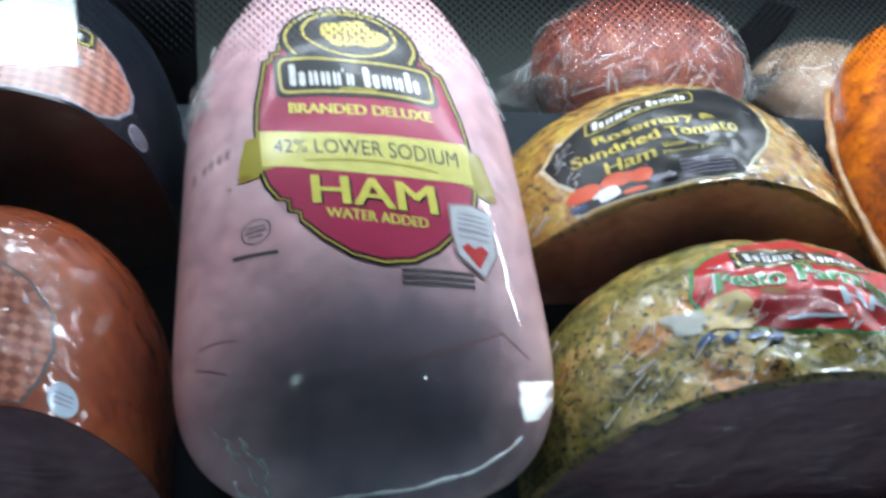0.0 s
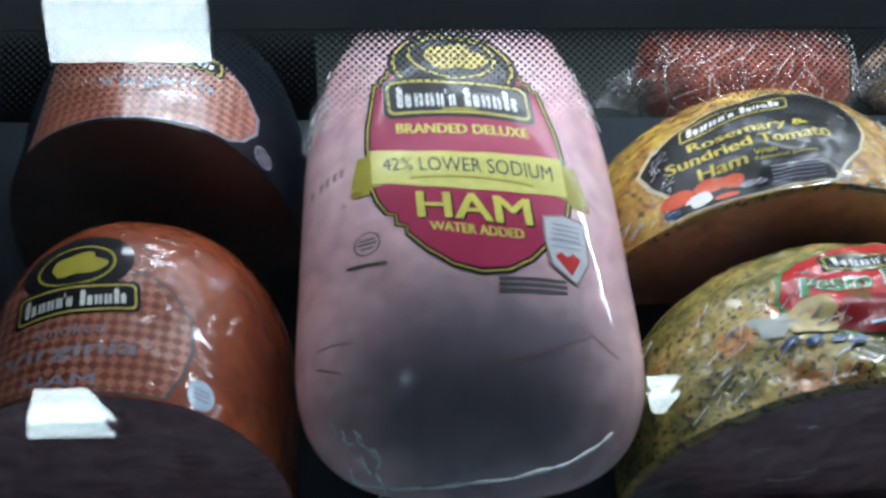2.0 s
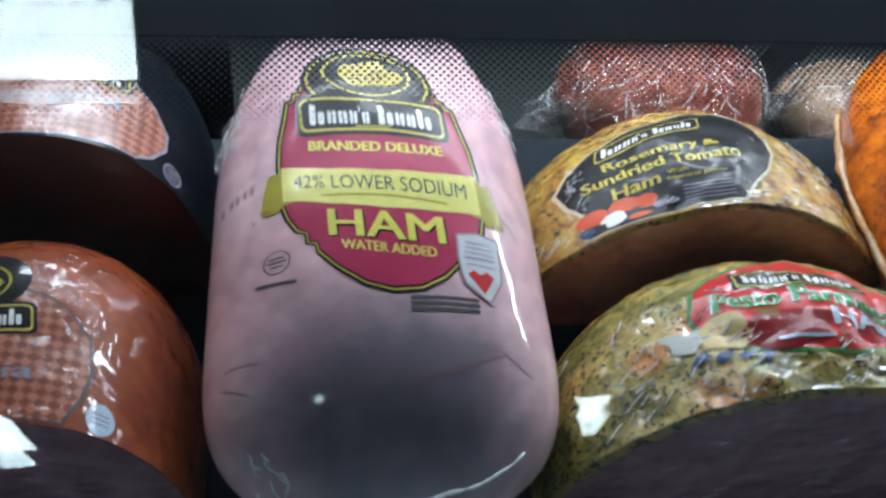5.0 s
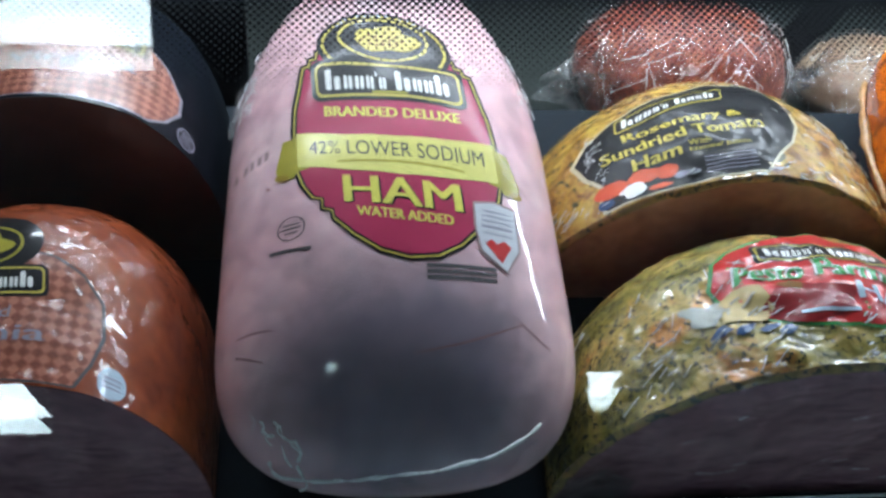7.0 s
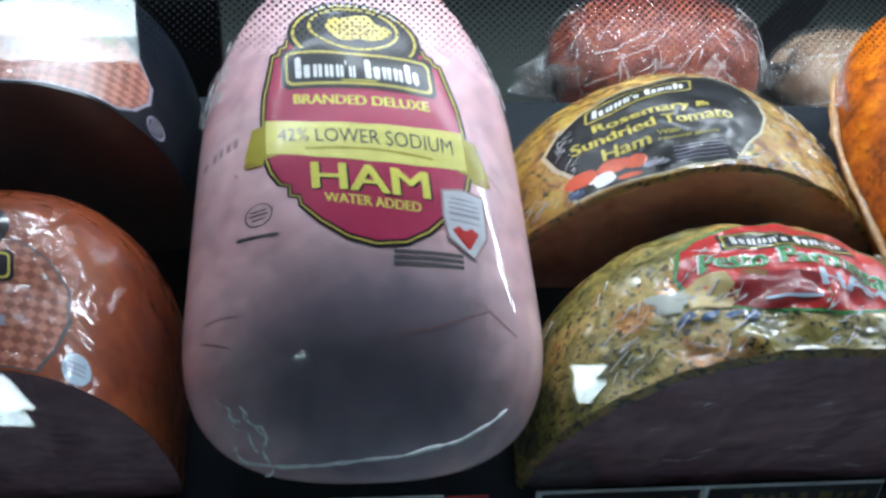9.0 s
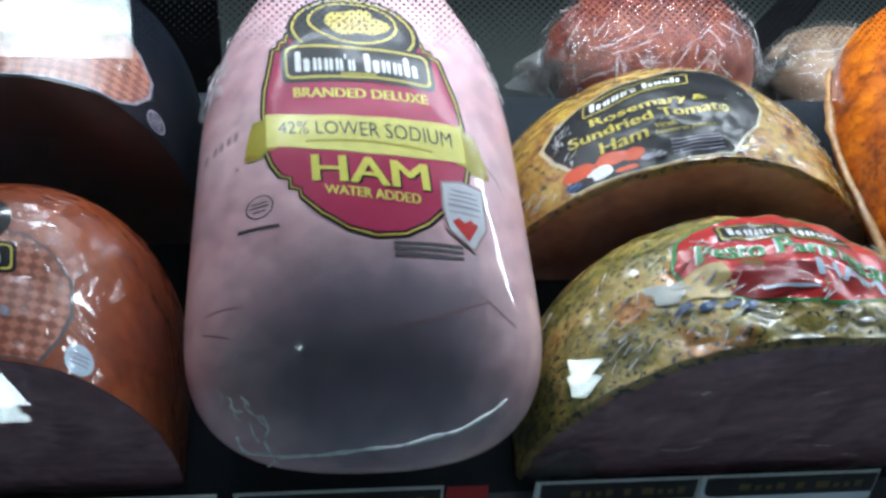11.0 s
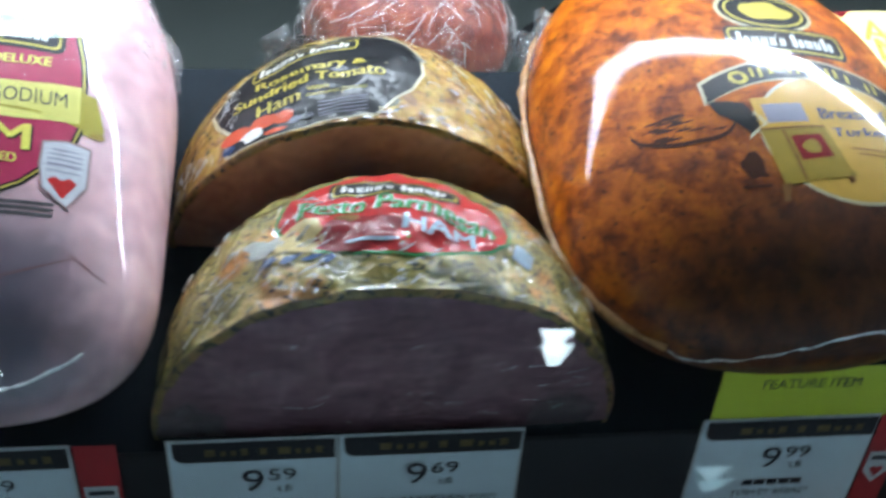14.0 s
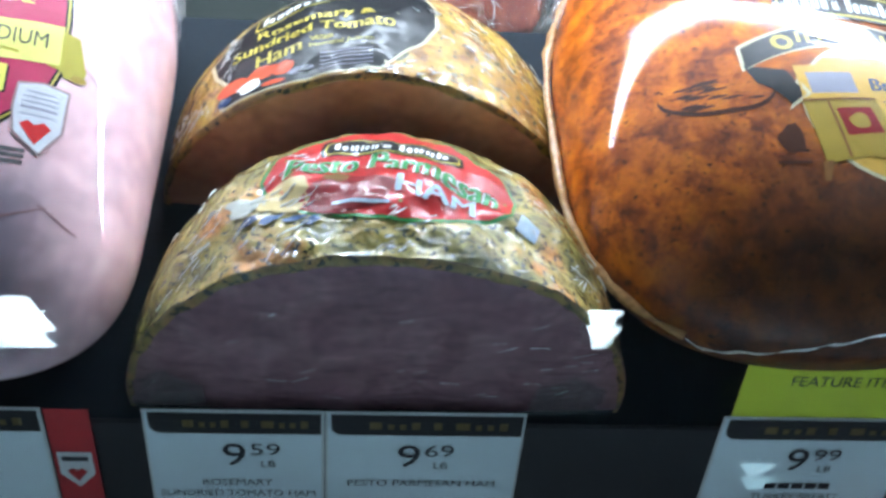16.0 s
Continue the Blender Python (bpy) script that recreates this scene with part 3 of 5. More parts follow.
def case_part(name, dims, mat, label="", bevel=0.0):
    ob = part(name, box(*dims, bevel), mat, case, label, False)
    ob.matrix_parent_inverse = case.matrix_world.inverted()
    return ob


case_part("rear_shelf", (-1.2, 1.3, 0.302, 0.88, 0.915, 0.928), REAR_GREY, "grey rear shelf")
case_part("back_panel", (-1.2, 1.3, 0.88, 0.90, 0.80, 1.45), REAR_GREY, "grey back panel")
case_part("rear_riser", (-1.2, -0.066, 0.350, 0.362, 0.928, 1.21), DULL_BLACK, "black riser behind the dark ham", 0.001)
case_part("canopy", (-1.2, 1.3, 0.05, 0.90, 1.42, 1.46), BLACK_PLASTIC, "black canopy")
case_part("tag_rail", (-1.2, 1.3, 0.009, 0.022, 0.832, 0.905), RAIL_BLACK, "black price tag rail", 0.001)
case_part("side_panel", (-1.22, -1.2, -0.5, 0.90, 0.2, 1.46), BLACK_PLASTIC)
case_part("side_panel", (1.3, 1.32, -0.5, 0.90, 0.2, 1.46), BLACK_PLASTIC)
case_part("base", (-1.2, 1.3, -0.46, 0.90, 0.0, 0.70), BLACK_PLASTIC, "black case base")
case_part("lower_shelf", (-1.2, 1.3, -0.40, 0.30, 0.735, 0.75), SHELF_GREY, "grey lower shelf")
case_part("lamp_housing", (-0.24, 1.29, 0.315, 0.385, 1.372, 1.42), STEEL, "strip lamp housing")

# curved sloped front glass with its printed black band
GL = pose(0, -0.057, 1.208, 37)
BEND = 1.2


def on_glass(x, v, off):
    """A place on the bent pane: v along its arc, off away from its outer face."""
    a = v / BEND
    return Vector((x, (BEND + off) * math.sin(a), (BEND + off) * math.cos(a) - BEND))


def bent_sheet(x0, x1, v0, v1, lo, hi, count):
    bm = bmesh.new()
    rings = []
    for k in range(count + 1):
        v = v0 + (v1 - v0) * k / count
        rings.append([bm.verts.new(on_glass(x, v, off)) for x, off in ((x0, lo), (x1, lo), (x1, hi), (x0, hi))])
    for a, c in zip(rings, rings[1:]):
        for i in range(4):
            j = (i + 1) % 4
            bm.faces.new((a[i], a[j], c[j], c[i]))
    bm.faces.new(rings[0]), bm.faces.new(list(reversed(rings[-1])))
    bmesh.ops.recalc_face_normals(bm, faces=bm.faces[:])
    for e in bm.edges:
        if len(e.link_faces) == 2 and e.calc_face_angle() > 0.5:
            e.smooth = False
    return bm


glass = thing("front_glass", GL, "clear curved front glass with a printed black dotted band", "glass")
pane = part("pane", bent_sheet(-1.2, 1.3, -0.60, 0.20, -0.003, 0.0, 240), GLASS, glass, "clear glass pane")
pane.visible_shadow = False
inner = part("inner_pane", bent_sheet(-1.2, 1.3, -0.60, 0.20, -0.019, -0.016, 240), GLASS, glass, "clear inner pane of the double glazing")
inner.matrix_basis = pose(0, 0, 0, -0.6)
inner.visible_shadow = False
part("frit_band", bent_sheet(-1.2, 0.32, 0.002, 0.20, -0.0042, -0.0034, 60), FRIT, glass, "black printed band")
# this stretch starts higher, placed to fit the camera's view
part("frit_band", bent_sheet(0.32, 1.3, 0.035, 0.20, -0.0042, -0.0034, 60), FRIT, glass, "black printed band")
rows_of_dots, pitch = 26, 0.0023
verts, faces = [], []
for r in range(rows_of_dots):
    y = 0.002 - (r + 0.3) * 0.00118
    rad = 0.00112 - 0.00096 * (r / (rows_of_dots - 1)) ** 0.6
    for k in range(int(0.56 / pitch)):
        x = -0.24 + (k + 0.5 * (r % 2)) * pitch
        i = len(verts)
        for j in range(6):
            verts.append(on_glass(x + rad * math.cos(math.pi / 3 * j), y + rad * math.sin(math.pi / 3 * j), -0.0036))
        faces.append(tuple(range(i, i + 6)))
dots = bpy.data.meshes.new("frit_dots")
dots.from_pydata(verts, [], faces)
dots.materials.append(FRIT)
dot_ob = new("frit_dots", dots)
dot_ob.parent = glass
tagged(dot_ob, "printed black dots fading downward", kind="stuff")


# ---- meats on the sloped deck ----
def on_deck(loaf):
    return DECK @ Matrix.Translation(loaf.base)


def crest(loaf, t, cx, cs, rx, rs, fm=None, ring="gold"):
    """The round emblem of the wrapper as plain ovals."""
    drape("emblem_ground", [oval(cx, cs, rx, rs)], "black", loaf, t, 1, fm)
    drape("emblem_ring", [oval(cx, cs, rx * 0.90, rs * 0.88)], ring, loaf, t, 2, fm)
    drape("emblem_field", [oval(cx, cs, rx * 0.84, rs * 0.80)], "black", loaf, t, 3, fm)
    drape("emblem_shape", [oval(cx - rx * 0.03, cs - rs * 0.02, rx * 0.56, rs * 0.54, 32, 0.35, 4.0)], ring, loaf, t, 4, fm)


def plate(loaf, t, place, layer=3):
    """A dark name plate with a gold rim and plain bars for the mark."""
    drape("plate_rim", [[place(*q) for q in round_rect(-0.03, -0.14, 1.03, 1.14, 0.06, 0.25)]], "black", loaf, t, layer)
    drape("plate_line", [[place(*q) for q in round_rect(0, -0.03, 1, 1.03, 0.05, 0.2)]], "gold", loaf, t, layer + 1)
    drape("plate_field", [[place(*q) for q in round_rect(0.015, 0.05, 0.985, 0.95, 0.045, 0.17)]], "black", loaf, t, layer + 2)
    drape("mark_bars", [[place(0.04 + 0.92 * u, 0.06 + 0.86 * v) for u, v in b] for b in MARK], "white", loaf, t, layer + 3)


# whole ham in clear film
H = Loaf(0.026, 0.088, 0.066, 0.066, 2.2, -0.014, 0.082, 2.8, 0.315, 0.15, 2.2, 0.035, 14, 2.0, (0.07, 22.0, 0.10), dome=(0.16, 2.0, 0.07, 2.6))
ham = thing("whole_ham", on_deck(H), "whole pale pink ham in tight clear film with a crimson label", "ham")
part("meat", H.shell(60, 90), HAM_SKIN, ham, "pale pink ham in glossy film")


def hl(u, v):
    return 0.0275 - 0.055 * v + u, 0.118 + v - 0.09 * u + 0.004 * (u / 0.047) ** 2


def shield(k, low):
    left = [(-0.033, 0.090), (-0.0375, 0.0880), (-0.0380, 0.0830), (-0.0415, 0.0820), (-0.0420, 0.0775), (-0.0455, 0.0765), (-0.0475, 0.0640), (-0.0510, 0.045), (-0.0520, 0.030), (-0.0515, 0.0), (-0.0490, -0.010), (-0.0445, -0.011), (-0.0445, -0.018), (-0.0400, -0.019), (-0.0400, -0.025), (-0.0355, -0.026), (-0.0350, -0.031), (-0.026, -0.041), (-0.014, -0.049), (0.0, -0.0515)]
    right = [(-x, y) for x, y in reversed(left[:-1])]
    mid = (0, 0.015)
    return [(mid[0] + (x - mid[0]) * k, mid[1] + (y - mid[1]) * low) for x, y in left + right]


drape("label_outline", [shield(1.0, 1.0)], "black", H, ham, 0, hl)
drape("label_rule", [shield(0.972, 0.972)], "gold", H, ham, 1, hl)
drape("label_edge", [shield(0.955, 0.955)], "black", H, ham, 2, hl)
drape("label_field", [shield(0.935, 0.935)], "crimson", H, ham, 3, hl, "crimson label field")
drape("crest_ground", [oval(0, 0.091, 0.036, 0.029)], "black", H, ham, 4, hl)
drape("crest_rule", [oval(0, 0.0915, 0.0335, 0.0262)], "gold", H, ham, 5, hl)
drape("crest_field", [oval(0, 0.0915, 0.0320, 0.0246)], "black", H, ham, 6, hl)
drape("crest_ring", [oval(0, 0.0975, 0.0245, 0.0172)], "gold", H, ham, 7, hl)
drape("crest_centre", [oval(0, 0.0975, 0.0229, 0.0156)], "black", H, ham, 8, hl)
drape("crest_shape", [oval(0.0, 0.0975, 0.0158, 0.0112, 40, 0.45, 4.0)], "gold", H, ham, 9, hl)
drape("crest_strokes", [oval(-0.011 + 0.0036 * (k % 7), 0.0925 + 0.0034 * (k // 7) + 0.0008 * (k % 2), 0.0017, 0.0006, 8, 0.3, k, 0.7 + 0.2 * (k % 3)) for k in range(21) if k not in (0, 6, 14, 20)], "brown", H, ham, 10, hl)
drape("crest_ticks", [oval(0.0286 * math.sin(a), 0.0962 + 0.0215 * math.cos(a), 0.0009, 0.0012, 8, 0.0, 0.0, -a) for a in [-1.0 + 0.14 * k for k in range(15)]], "mist", H, ham, 8, hl)
plate(H, ham, lambda u, v: hl(-0.0375 + 0.075 * u, 0.0535 + 0.023 * v - 0.002 * (2 * u - 1) ** 2), 7)
drape("mark_bars", [[hl(-0.009 + 0.018 * u, 0.0553 + 0.0016 * v) for u, v in rect(0, 0, 1, 1)]], "olive", H, ham, 11)
lettering("lettering", "BRANDED DELUXE", lambda u, v: hl(-0.034 + 0.068 * u, 0.0385 + 0.0068 * v), "yellow", H, ham, 5, 0.0003)
for sgn in (-1, 1):
    drape("ribbon_tail", [[(sgn * x, y) for x, y in [(0.044, 0.026), (0.056, 0.022), (0.060, 0.002), (0.0585, -0.005), (0.051, -0.004), (0.050, 0.0), (0.044, 0.002)]]], "olive", H, ham, 4, hl)
    drape("ribbon_curl", [oval(sgn * 0.0572, -0.0030, 0.0034, 0.0024, 14)], "straw", H, ham, 5, hl)
drape("ribbon", [[(-0.049, 0.003), (-0.025, 0.001), (0, 0.0), (0.025, 0.001), (0.049, 0.003), (0.049, 0.027), (0.025, 0.0255), (0, 0.025), (-0.025, 0.0255), (-0.049, 0.027)]], "ribbon", H, ham, 6, hl, "pale gold ribbon")
lettering("lettering", "42% LOWER SODIUM", lambda u, v: hl(-0.043 + 0.086 * u, 0.0115 + 0.0095 * v), "grey", H, ham, 8)
drape("small_print", [rect(-0.030, 0.0055, 0.032, 0.0070)], "olive", H, ham, 8, hl)
lettering("lettering", "HAM", lambda u, v: hl(-0.0275 + 0.055 * u + 0.0008, -0.0190 + 0.0165 * v - 0.0008), "black", H, ham, 5, 0.0008)
lettering("lettering", "HAM", lambda u, v: hl(-0.0275 + 0.055 * u, -0.0190 + 0.0165 * v), "yellow", H, ham, 7, 0.0006)
lettering("lettering", "WATER ADDED", lambda u, v: hl(-0.0225 + 0.045 * u, -0.0275 + 0.0058 * v), "yellow", H, ham, 5, 0.0002)
# inspection seal, heart mark, small print, date stamp
drape("seal_ring", [oval(-0.0245, 0.0925, 0.0066, 0.0072)], "grey", H, ham, 0)
drape("seal_field", [oval(-0.0245, 0.0925, 0.0059, 0.0065)], HAM_SKIN, H, ham, 1)
drape("seal_bars", [rect(-0.0282, 0.0942, -0.0208, 0.0952), rect(-0.0290, 0.0918, -0.0200, 0.0930), rect(-0.0276, 0.0892, -0.0214, 0.0902)], "grey", H, ham, 2)
drape("seal_bar", [[(-0.0345, 0.0795), (-0.0150, 0.0775), (-0.0150, 0.0795), (-0.0345, 0.0818)]], "grey", H, ham, 0)
HS = [(0.0615, 0.1055), (0.072, 0.108), (0.0835, 0.1060), (0.0838, 0.080), (0.0760, 0.0645), (0.0635, 0.0755), (0.0612, 0.09)]
drape("badge_rim", [HS], "seal", H, ham, 8)
drape("badge", [[(0.0725 + (x - 0.0725) * 0.9, 0.087 + (y - 0.087) * 0.93) for x, y in HS]], "mist", H, ham, 9)
drape("badge_bars", [rect(0.066, 0.1002, 0.078, 0.1012), rect(0.065, 0.0972, 0.080, 0.0982), rect(0.065, 0.0942, 0.080, 0.0951), rect(0.065, 0.0905, 0.080, 0.0920), rect(0.065, 0.0868, 0.080, 0.0876)], "dusk", H, ham, 10)
drape("badge_heart", [[(0.0660, 0.0810), (0.0690, 0.0840), (0.0722, 0.0815), (0.0755, 0.0840), (0.0790, 0.0810), (0.0735, 0.0700)]], "red", H, ham, 10)
drape("small_print", [[(0.0375, 0.0640 - k * 0.0033), (0.0705, 0.0650 - k * 0.0033), (0.0705, 0.0671 - k * 0.0033), (0.0375, 0.0661 - k * 0.0033)] for k in range(3)], "grey", H, ham, 0)
drape("date_stamp", [[(-0.055 + k * 0.0036, 0.1415 + k * 0.0004), (-0.0527 + k * 0.0036, 0.1420 + k * 0.0004), (-0.0527 + k * 0.0036, 0.1480 + k * 0.0004), (-0.055 + k * 0.0036, 0.1475 + k * 0.0004)] for k in (0, 1.4, 2.3, 3.4, 4.4)], "stamp", H, ham, 0)
# sealed film edges


def smooth_line(ctrl, count=48):
    """A smooth run through a few control points."""
    out, n = [], len(ctrl) - 1
    for k in range(count + 1):
        t = k / count * n
        i = min(int(t), n - 1)
        f = t - i
        q = [Vector(ctrl[max(0, min(n, j))]) for j in (i - 1, i, i + 1, i + 2)]
        out.append(0.5 * (2 * q[1] + (q[2] - q[0]) * f + (2 * q[0] - 5 * q[1] + 4 * q[2] - q[3]) * f * f + (3 * q[1] - q[0] - 3 * q[2] + q[3]) * f ** 3))
    return out


def creased(pts, amp, seed):
    return [q + noise.noise_vector(q * 90 + Vector((seed, 0, 0))) * amp for q in pts]


arc = smooth_line([(-0.033, -0.0055, 0.081), (-0.0284, -0.0080, 0.073), (-0.008, -0.0140, 0.079), (0.012, -0.0152, 0.083), (0.034, -0.0146, 0.0865), (0.059, -0.0108, 0.090), (0.075, -0.0042, 0.091), (0.0875, 0.0050, 0.091)])
part("film_seam", tube([q - H.base for q in creased(arc, 0.0010, 1.0)], 0.0009, 6, 1.2), SEAM_GLINT, ham, "shiny sealed film edge")
gather = random.Random(3)
for k in range(10):                       # gathered film at one end of the seam
    x, q = -0.041 + 0.0022 * k + gather.uniform(-0.002, 0.002), 0.016 - 0.0022 * k + gather.uniform(-0.004, 0.004)
    line = [H.over(x + gather.uniform(0, 0.002) * i, q - 0.0022 * i, 0.0004) - H.base for i in range(4)]
    part("film_pucker", tube(creased(smooth_line(line, 10), 0.0010, k), gather.uniform(0.00025, 0.0006), 5, 1.0), SEAM_GLINT, ham)


# a skin fold as a flat sliver, its shade put into the colour
def crease(loaf, t, ctrl, width):
    line = smooth_line([(x, y, 0) for x, y in ctrl], 20)
    up = [(q.x, q.y + width * (0.3 + 0.7 * math.sin(math.pi * k / 20))) for k, q in enumerate(line)]
    dn = [(q.x, q.y - width * 0.3) for q in reversed(line)]
    drape("skin_crease", [up + dn], "crease", loaf, t, 0)


crease(H, ham, [(0.030, 0.0225), (0.051, 0.0266), (0.0665, 0.0319), (0.083, 0.0395)], 0.0009)
crease(H, ham, [(0.079, 0.040), (0.085, 0.036), (0.0905, 0.0325), (0.095, 0.031)], 0.0010)
crease(H, ham, [(-0.049, 0.0410), (-0.041, 0.0405), (-0.032, 0.0388)], 0.0008)
crease(H, ham, [(-0.050, 0.0330), (-0.043, 0.0290), (-0.036, 0.0255)], 0.0008)
crease(H, ham, [(0.086, 0.125), (0.092, 0.118), (0.096, 0.110)], 0.0008)
for sgn, seed in ((-1, 1.0), (1, 5.0)):
    pts = [H.point(0.20 + 0.012 * k, math.radians(178 if sgn < 0 else 2)) - H.base for k in range(9)]
    part("film_ruffle", ruffle(pts, (sgn * 0.8, 0, 0.3), 0.010, 0.004, 8, seed), FOLD, ham, "crumpled clear film edge")

# half ham with a herb and cheese crust
P = Loaf(0.231, 0.125, 0.0, 0.130, 2.0, 0.010, 0, 2, 0.138, 0.128, 2.5, 0.042, 45, 6.0, (0.45, 45.0, 0.5), (0.00035, 0.00014))
pesto = thing("half_ham", on_deck(P), "half ham with green herb crust, cut face forward, in cling film", "ham", "half hams on the deck")
part("crust", P.shell(60, 130, True), PESTO_CRUST, pesto, "green-flecked herb crust")
part("cut_face", P.cut(), PINK_CUT, pesto, "dull pink cut face under film")
part("rind", P.rind(0.030), RIND, pesto, "orange rind under the crust")
PL = [(0.1750, 0.0640), (0.1810, 0.0800), (0.1910, 0.0890), (0.2100, 0.0960), (0.2310, 0.0970), (0.2510, 0.0930), (0.2690, 0.0830), (0.2830, 0.0690), (0.2880, 0.0560), (0.2850, 0.0450), (0.2760, 0.0385), (0.2570, 0.0320), (0.2390, 0.0290), (0.2190, 0.0310), (0.2010, 0.0360), (0.1870, 0.0430), (0.1790, 0.0530)]
drape("label_edge", [[(0.236 + (x - 0.236) * 1.03, 0.062 + (y - 0.062) * 1.05) for x, y in PL]], "green", P, pesto, 1)
drape("label_field", [PL], "red", P, pesto, 2, label="red label")
plate(P, pesto, quad_place((0.2015, 0.0790), (0.2630, 0.0700), (0.2640, 0.0800), (0.2030, 0.0905)), 3)
pp = quad_place((0.1850, 0.0610), (0.2785, 0.0440), (0.2810, 0.0560), (0.1870, 0.0730))
arch = lambda u, v: (pp(u, v)[0], pp(u, v)[1] + 0.007 * (1 - (2 * u - 1) ** 2))
lettering("lettering", "Pesto Parmesan", lambda u, v: (arch(u, v)[0] - 0.0004, arch(u, v)[1] + 0.0008), "white", P, pesto, 4, 0.0009)
lettering("lettering", "Pesto Parmesan", arch, "green", P, pesto, 6, 0.0004)
drape("tomato_print", [oval(0.2130, 0.0455, 0.0200, 0.0120, 28, 0.2, 2.0)], "wine", P, pesto, 4)
drape("tomato_stem", [oval(0.2080, 0.0575, 0.0065, 0.0032, 14, 0.6, 3.0)], "brown", P, pesto, 5)
drape("cheese_print", [[(0.1740, 0.0400), (0.1750, 0.0540), (0.1830, 0.0600), (0.1940, 0.0590), (0.1980, 0.0460), (0.1920, 0.0385)]], "tan", P, pesto, 4)
drape("garlic_print", [oval(0.1690, 0.0500, 0.0080, 0.0085, 30, 0.9, 7.0)], "seal_pale", P, pesto, 4)
drape("herb_print", [oval(0.1720 + 0.009 * k, 0.0355 - 0.0014 * k, 0.0048, 0.0022, 14, 0.7, 2.0 * k, 0.4) for k in range(4)], "navy", P, pesto, 4)
lettering("lettering", "HAM", quad_place((0.2340, 0.0430), (0.2675, 0.0365), (0.2690, 0.0470), (0.2350, 0.0535)), "sky", P, pesto, 8, 0.0005)
drape("small_print", [[(0.2070, 0.0385), (0.2310, 0.0355), (0.2310, 0.0372), (0.2070, 0.0402)]], "sky", P, pesto, 6)
drape("badge", [[(0.2910, 0.047), (0.2990, 0.041), (0.2960, 0.033), (0.2870, 0.038)]], "sky", P, pesto, 2)
for x, seed in ((0.128, 2.0), (0.325, 8.0)):
    b = bmesh.new()
    g = [[None] * 13 for _ in range(11)]
    for i in range(11):
        for j in range(13):
            q = Vector((x - 0.018 + 0.036 * j / 12, P.s0 - 0.0050, 0.002 + 0.040 * i / 10 * (1 - 0.35 * abs(j - 6) / 6)))
            g[i][j] = b.verts.new(q - P.base + noise.noise_vector(Vector((i * 0.35, j * 0.35, seed))) * 0.0016)
    for i in range(10):
        for j in range(12):
            b.faces.new((g[i][j], g[i][j + 1], g[i + 1][j + 1], g[i + 1][j]))
    part("film_fold", b, MILKY, pesto, "folded corner of cling film")

# half ham with a golden herb crust
Q = Loaf(0.225, 0.120, 0.0, 0.108, 1.78, 0.140, 0, 2, 0.275, 0.11, 2.2, 0.025, 40, 9.0, (0.35, 45.0, 0.16), (0.00030, 0.00013))
rose = thing("half_ham", on_deck(Q), "half ham with golden herb crust and black oval label", "ham", "half hams on the deck")
part("crust", Q.shell(60, 120, True), ROSEMARY_CRUST, rose, "golden herb crust")
part("cut_face", Q.cut(), BROWN_CUT, rose, "shaded brown cut face")
part("rind", Q.rind(0.030), RIND, rose, "orange rind under the crust")
QL = [(0.1360, 0.1850), (0.1440, 0.1970), (0.1600, 0.2080), (0.1850, 0.2170), (0.2120, 0.2230), (0.2330, 0.2230), (0.2480, 0.2150), (0.2560, 0.2000), (0.2560, 0.1830), (0.2490, 0.1690), (0.2370, 0.1570), (0.2270, 0.1435), (0.1800, 0.1420), (0.1460, 0.1425), (0.1450, 0.1500), (0.1470, 0.1600), (0.1400, 0.1700)]
drape("label_edge", [[(0.2 + (x - 0.2) * 1.035, max(0.1412, 0.182 + (y - 0.182) * 1.04)) for x, y in QL]], "cream", Q, rose, 1)
drape("label_field", [QL], "black", Q, rose, 2, label="black label")
plate(Q, rose, quad_place((0.1580, 0.1950), (0.2190, 0.2055), (0.2215, 0.2165), (0.1600, 0.2060)), 3)
lettering("lettering", "Rosemary &", quad_place((0.1610, 0.1835), (0.2240, 0.1845), (0.2240, 0.1930), (0.1610, 0.1920)), "gold", Q, rose, 4, 0.0003)
lettering("lettering", "Sundried Tomato", quad_place((0.1480, 0.1735), (0.2340, 0.1755), (0.2340, 0.1838), (0.1480, 0.1818)), "gold", Q, rose, 4, 0.0003)
lettering("lettering", "Ham", quad_place((0.1620, 0.1615), (0.1860, 0.1625), (0.1860, 0.1705), (0.1620, 0.1695)), "gold", Q, rose, 4, 0.0003)
lettering("lettering", "With", quad_place((0.1900, 0.1670), (0.2020, 0.1675), (0.2020, 0.1710), (0.1900, 0.1705)), "gold", Q, rose, 4)
lettering("lettering", "Natural Juices", quad_place((0.1900, 0.1620), (0.2230, 0.1635), (0.2230, 0.1668), (0.1900, 0.1653)), "gold", Q, rose, 4)
drape("tomato_print", [oval(0.1500, 0.1545, 0.0085, 0.0055, 18, 0.2, 1.0), oval(0.1660, 0.1560, 0.0080, 0.0050, 18, 0.2, 2.0), oval(0.1770, 0.1545, 0.0060, 0.0045, 18, 0.2, 3.0), oval(0.1720, 0.1455, 0.0060, 0.0020, 14, 0.2, 4.0)], "tomato", Q, rose, 4)
drape("garlic_print", [oval(0.1600, 0.1485, 0.0070, 0.0042, 18, 0.5, 6.0)], "white", Q, rose, 5)
drape("herb_print", [oval(0.1460, 0.1465, 0.0045, 0.0028, 14, 0.5, 8.0)], "navy", Q, rose, 4)
drape("herb_print", [oval(0.1850, 0.1490, 0.006, 0.0022, 14, 0.6, 9.0)], "dusk", Q, rose, 4)
